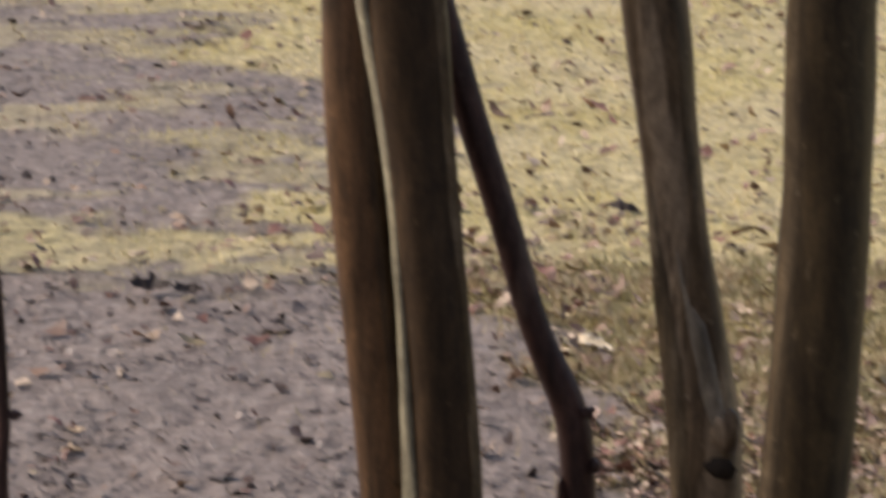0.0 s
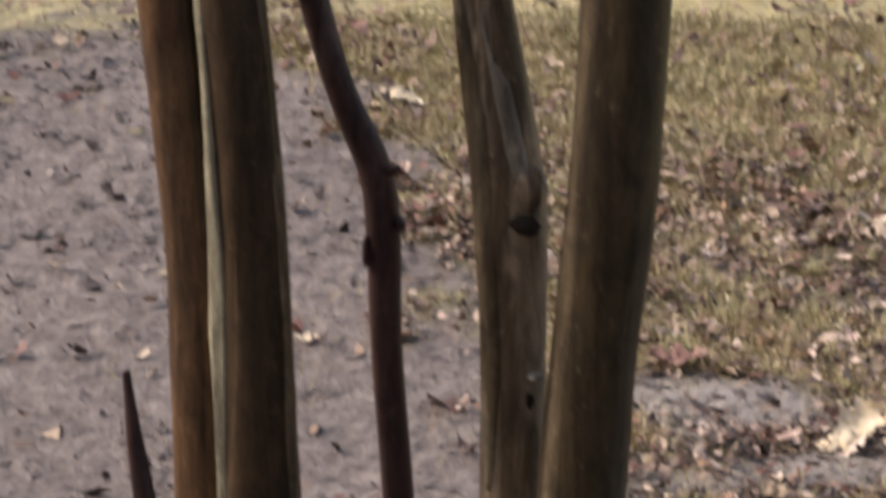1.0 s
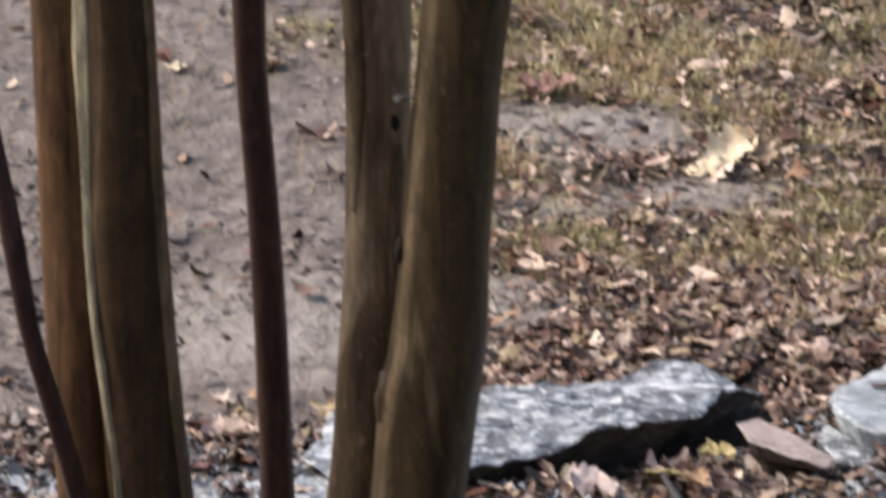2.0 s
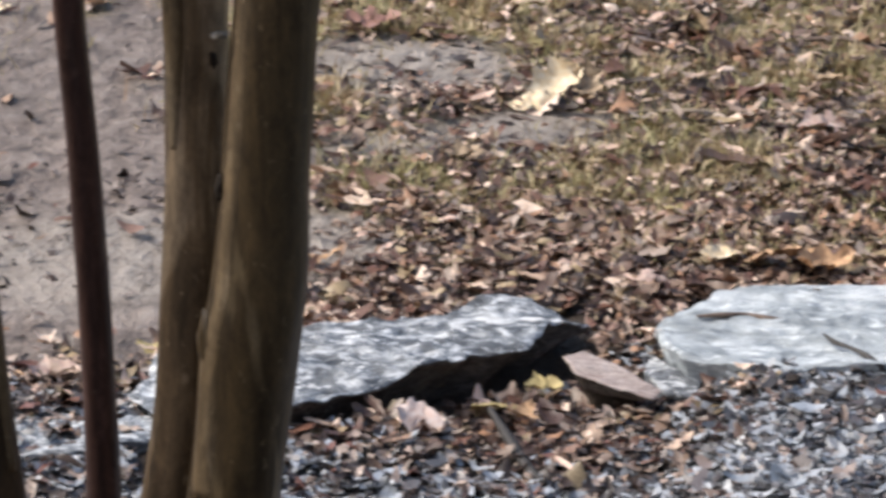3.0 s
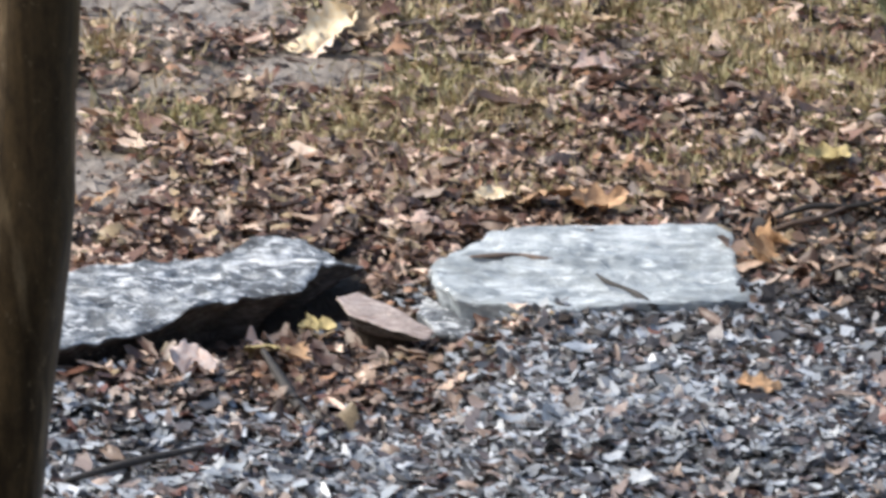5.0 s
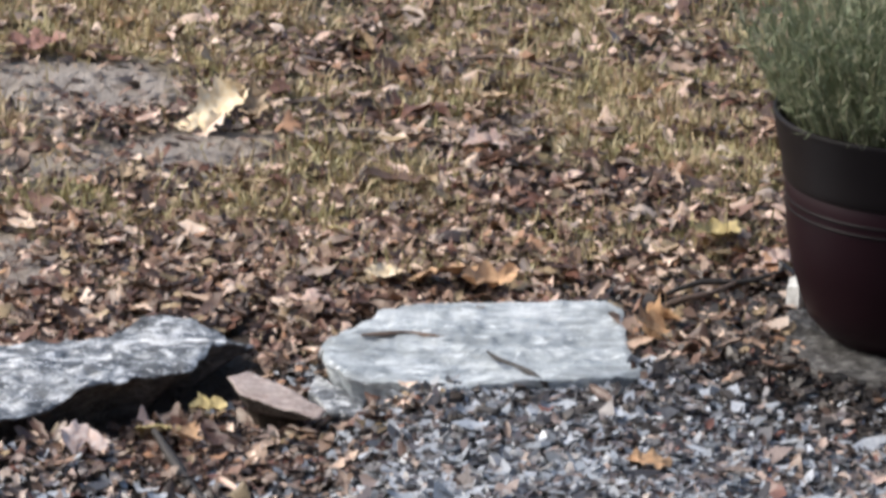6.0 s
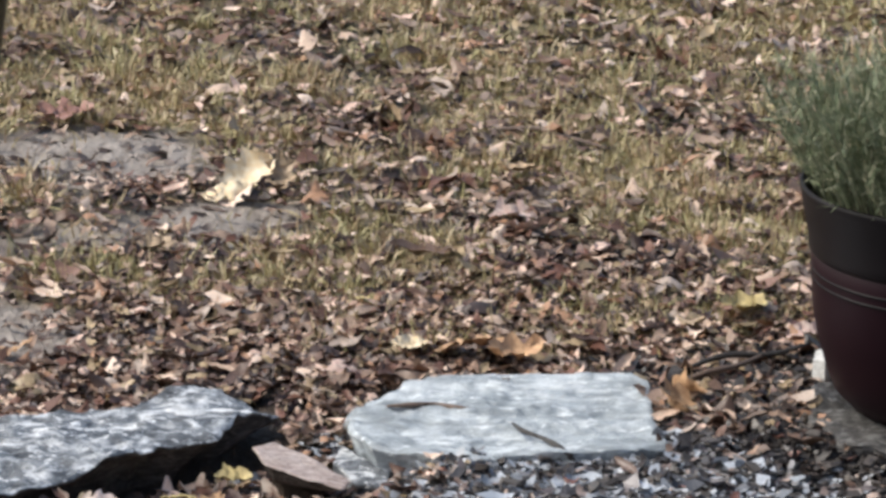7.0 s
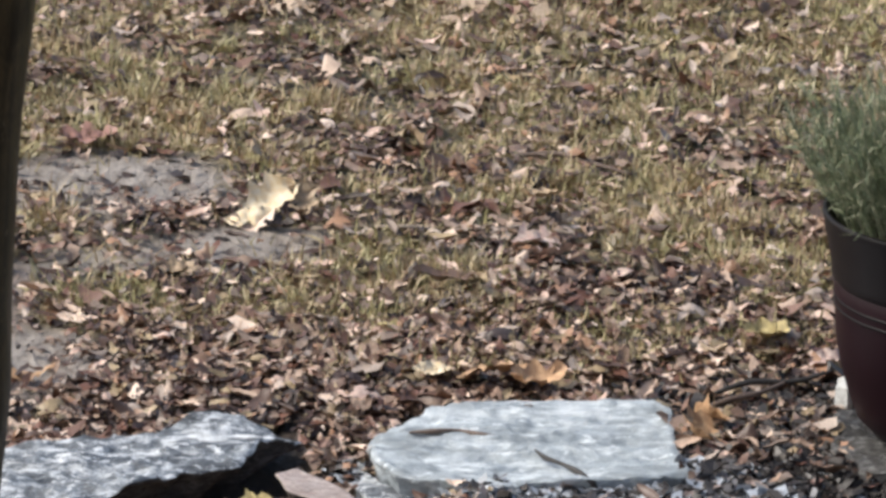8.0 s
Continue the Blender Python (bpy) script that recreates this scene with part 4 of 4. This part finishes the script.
# x, y, length, turn, tilt, lift, material, label
SINGLE = [
    (0.035, 8.40, 0.115, 40, 38, 0.04, CREAM, "large pale cream lobed leaf curled on bare soil"),
    (-0.01, 8.34, 0.09, 14, 26, 0.03, CREAM, "pale cream leaf tip beside a larger leaf"),
    (0.10, 8.40, 0.085, 100, 42, 0.035, TAN, "brown curled leaf beside a larger cream leaf"),
    # This dark leaf serves as the shadow beneath the cream one.
    (0.05, 8.29, 0.06, 5, 6, 0.012, BROWN, "dark leaf laid as the shadow under a larger cream leaf"),
    (0.01, 8.74, 0.075, 70, 50, 0.03, TAN, "upright curled tan leaf"),
    (-0.38, 7.44, 0.085, 170, 5, 0.015, ORANGE, "orange-brown leaf on mud"),
    (-0.335, 8.85, 0.11, 5, 6, 0.02, RED, "reddish curled leaf on mud"),
    (0.53, 8.16, 0.10, 20, 8, 0.025, PINK_TAN, "pinkish tan leaf among grass"),
    # Dark colour here fills in the shaded hole by the pinkish leaf.
    (0.575, 8.27, 0.05, 0, 20, 0.03, BROWN, "dark leaf standing in for a shaded gap among thin grass"),
    (0.24, 7.64, 0.06, 80, 18, 0.03, YELLOW, "yellow tan leaf on brown litter"),
    (0.42, 7.40, 0.13, 172, 16, 0.04, ORANGE, "long orange leaf behind the pale stone"),
    (0.485, 7.36, 0.10, 10, 16, 0.035, ORANGE, "orange leaf behind the pale stone"),
    (0.305, 7.41, 0.065, 15, 8, 0.03, CREAM, "whitish leaf on brown litter"),
    (0.20, 7.30, 0.08, 30, 15, 0.03, PINK_TAN, "pinkish tan leaf between stones"),
    (0.14, 7.22, 0.07, 60, 15, 0.02, TAN, "tan leaf between stones"),
    (0.90, 7.605, 0.08, 5, 8, 0.03, YELLOW, "pale yellow leaf near the pot"),
    (1.0, 7.50, 0.08, 15, 10, 0.03, PINK_TAN, "pinkish leaf beside the pot"),
    (0.80, 7.53, 0.06, 140, 15, 0.03, TAN, "tan leaf near the pot"),
    (0.735, 7.12, 0.10, 60, 34, 0.035, ORANGE, "orange leaf leaning on the pale stone"),
    (0.77, 7.18, 0.09, 110, 45, 0.04, ORANGE, "brown-orange curled leaf by the pale stone"),
    (0.80, 7.12, 0.05, 30, 20, 0.02, TAN, "tan leaf by the pale stone"),
    (-0.185, 6.725, 0.078, 5, 28, 0.04, PALE_PINK, "rounded pinkish leaf under the long stone"),
    (0.682, 6.51, 0.075, 10, 15, 0.03, ORANGE, "orange leaf on grey mulch"),
    (0.55, 8.45, 0.07, 170, 8, 0.03, TAN, "tan leaf on thin grass"),
    (-0.14, 7.96, 0.075, 8, 10, 0.025, TAN, "tan leaf on thin grass"),
    (-0.07, 6.83, 0.08, 150, 25, 0.045, YELLOW, "yellow-brown leaf under the long stone"),
    (-0.03, 6.80, 0.07, 60, 20, 0.042, ORANGE, "orange leaf under the long stone"),
    (0.01, 6.90, 0.06, 12, 10, 0.045, YELLOW, "small yellow leaf by the wedge stone"),
    (-1.105, 11.09, 0.12, 4, 4, 0.025, CREAM, "long pale leaf on trodden mud"),
    (-1.06, 11.1, 0.05, 80, 20, 0.02, BROWN, "dark leaf beside a pale one"),
    (-1.10, 9.0, 0.055, 8, 6, 0.012, CREAM, "small pale leaf on mud"),
    (0.07, 9.98, 0.07, 12, 10, 0.03, CREAM, "whitish leaf in grass"),
    (-0.03, 12.07, 0.08, 160, 10, 0.03, CREAM, "whitish leaf in grass"),
    (0.04, 11.46, 0.08, 100, 30, 0.035, CREAM, "whitish leaf in grass"),
    (1.03, 6.54, 0.07, 90, 15, 0.025, PINK_TAN, "peach leaf on grey mulch"),
    (-2.32, 11.68, 0.11, 4, 15, 0.02, BROWN, "dark leaf on mud"),
    (-2.22, 11.7, 0.08, 20, 15, 0.02, BROWN, "dark leaf on mud"),
    (-1.168, 12.88, 0.10, 15, 25, 0.03, BROWN, "dark curled leaf on pale grass"),
    (-1.40, 14.43, 0.10, 70, 25, 0.04, RED, "reddish leaf on pale grass"),
    (-0.77, 6.84, 0.08, 12, 8, 0.02, PINK_TAN, "pinkish leaf behind a small stone"),
    (-0.84, 6.86, 0.07, 100, 15, 0.02, ORANGE, "brown leaf behind a small stone"),
    (-0.62, 7.0, 0.06, 10, 6, 0.02, YELLOW, "pale yellow leaf beside the long stone"),
    (-1.55, 8.85, 0.06, 120, 35, 0.02, BROWN, "dark curled leaf on mud"),
    (-2.18, 9.98, 0.055, 5, 2, 0.008, TAN, "small tan leaf lying on mud"),
    (-2.21, 10.17, 0.045, 12, 2, 0.008, TAN, "small tan leaf lying on mud"),
    (0.327, 8.82, 0.08, 85, 55, 0.04, TAN, "upright brown leaf caught in grass"),
    (0.315, 8.43, 0.06, 20, 20, 0.025, BROWN, "dark leaf between cushions of grass"),
    (0.554, 8.07, 0.085, 172, 14, 0.03, PINK_TAN, "pinkish tan leaf among grass"),
]
for i, (x, y, ln, turn, tilt, lift, mat, label) in enumerate(SINGLE):
    ob = link("fallen_leaf", lobed_leaf(ln, i, 5 - i % 2, 0.38, 0.5) if i in (31, 33) else big_leaf(ln, 100 + i, 0.05 if mat is PALE_PINK else 0.22 + 0.04 * (i % 4), (0.5, -0.35, 0.7)[i % 3], (0.4, -0.2, 0.25, 0.5)[i % 4], 0.46 if mat is PALE_PINK else (0.36, 0.28, 0.32)[i % 3]), mat)
    ob.matrix_basis = pose(x, y, float(ground_z(x, y)) + lift, tilt, 0, 0) @ pose(0, 0, 0, 0, 0, turn) if i < 3 else pose(x, y, float(ground_z(x, y)) + lift, tilt, tilt * 0.5, turn)
    tagged(ob, label, "leaf", "fallen leaves")


# ---- twigs ----
def twig(rows, mat, label):
    ob = stem("twig", rows, mat, None, "", 8, 18, 0.15, rows[0][0])
    tagged(ob, label, "twig", "fallen twigs")


twig([(-0.075, 6.79, -0.015, 0.005), (-0.045, 6.70, -0.03, 0.009), (-0.02, 6.62, -0.04, 0.009), (0.01, 6.55, -0.046, 0.005)], TWIG, "grey broken stick lying in fallen leaves")
twig([(-0.36, 6.30, -0.034, 0.004), (-0.26, 6.36, -0.028, 0.007), (-0.16, 6.42, -0.03, 0.004)], TWIG, "dark stick on grey mulch")
twig([(0.50, 6.70, -0.03, 0.004), (0.57, 6.80, -0.022, 0.006), (0.64, 6.87, -0.015, 0.004)], TWIG_PALE, "pale stick against the pale stone")
twig([(0.462, 7.0, 0.038, 0.002), (0.478, 6.955, 0.040, 0.0045), (0.503, 6.93, 0.039, 0.0035), (0.528, 6.888, 0.039, 0.0055), (0.555, 6.86, 0.022, 0.004)], TWIG, "dark twig lying on the pale stone")
twig([(0.11, 8.28, 0.015, 0.002), (0.17, 8.25, 0.024, 0.004), (0.22, 8.27, 0.02, 0.003), (0.29, 8.25, 0.027, 0.0045), (0.36, 8.27, 0.012, 0.002)], TWIG_PALE, "pale stick in thin grass")
twig([(0.42, 8.2, 0.02, 0.003), (0.5, 8.25, 0.028, 0.004), (0.6, 8.23, 0.02, 0.003)], TWIG_PALE, "thin pale stick in thin grass")
twig([(0.76, 7.30, 0.02, 0.003), (0.84, 7.34, 0.035, 0.006), (0.92, 7.36, 0.03, 0.005), (0.99, 7.40, 0.035, 0.003)], TWIG, "dark stick leaning by the pot")
twig([(0.745, 7.235, 0.02, 0.003), (0.80, 7.252, 0.035, 0.0055), (0.85, 7.285, 0.034, 0.005), (0.91, 7.36, 0.03, 0.003)], TWIG_BROWN, "brown stick in dark litter by the pot")
twig([(0.51, 8.75, 0.02, 0.004), (0.60, 8.73, 0.03, 0.006), (0.64, 8.69, 0.03, 0.0055), (0.74, 8.62, 0.02, 0.003)], TWIG_BROWN, "crooked brown stick among leaves and grass")
# Twig shape added in place of a flat brown mark on the stone.
twig([(0.26, 7.085, 0.037, 0.002), (0.30, 7.085, 0.039, 0.005), (0.34, 7.092, 0.038, 0.0035), (0.375, 7.072, 0.038, 0.0055), (0.405, 7.07, 0.037, 0.002)], TWIG_BROWN, "brown mark on the pale stone, shaped as a twig")


# ---- leaves and chips that can be picked up one by one ----
LOOSE = pieces("loose_leaf", LEAF_COLOURS, 0.45, 0.45, 220, True, True)
LOOSE_CHIP = pieces("loose_chip", [(0.20, 0.205, 0.22), (0.09, 0.086, 0.088), (0.38, 0.39, 0.415), (0.27, 0.28, 0.295), (0.13, 0.115, 0.11), (0.34, 0.35, 0.37)], 0.34, 0.6, 260, True, True)
SHAPES = [big_leaf(1.0, 300 + k, 0.15 + 0.08 * (k % 5), (-1) ** k * (0.4 + 0.12 * (k % 4)), 0.7 - 0.3 * (k % 5), 0.16 + 0.05 * (k % 5)) for k in range(14)]
for me in SHAPES:
    me.materials.append(LOOSE)
x, y = sample(900, -0.55, 1.15, 6.75, 8.6, litter_near)
for i in range(min(230, len(x))):
    ob = new("fallen_leaf", SHAPES[i % len(SHAPES)])
    k = float(rng.uniform(0.03, 0.06))
    ob.matrix_basis = pose(x[i], y[i], float(ground_z(x[i], y[i])) + 0.022, *(float(a) for a in rng.normal(0, 16, 2)), float(rng.uniform(0, 360))) @ Matrix.Diagonal((k, k, k, 1))
    tagged(ob, "dry brown curled leaf lying on the litter", "leaf", "fallen leaves")
CHIP_MESHES = []
for k, (p, q) in enumerate(CHIP_SHAPES[:8]):
    CHIP_MESHES.append(from_arrays("chip", p, q, False))
    CHIP_MESHES[-1].materials.append(LOOSE_CHIP)
bed = bpy.data.objects["mulch"]
x, y = sample(1500, -0.4, 0.95, 6.3, 6.9, mulch_density)
for i in range(min(260, len(x))):
    ob = new("chip", CHIP_MESHES[i % len(CHIP_MESHES)])
    k = float(rng.uniform(0.016, 0.032))
    ob.parent = bed
    ob.matrix_basis = pose(x[i], y[i], float(ground_z(x[i], y[i])) + 0.016, *(float(a) for a in rng.normal(0, 14, 2)), float(rng.uniform(0, 360))) @ Matrix.Diagonal((k, k, k, 1))
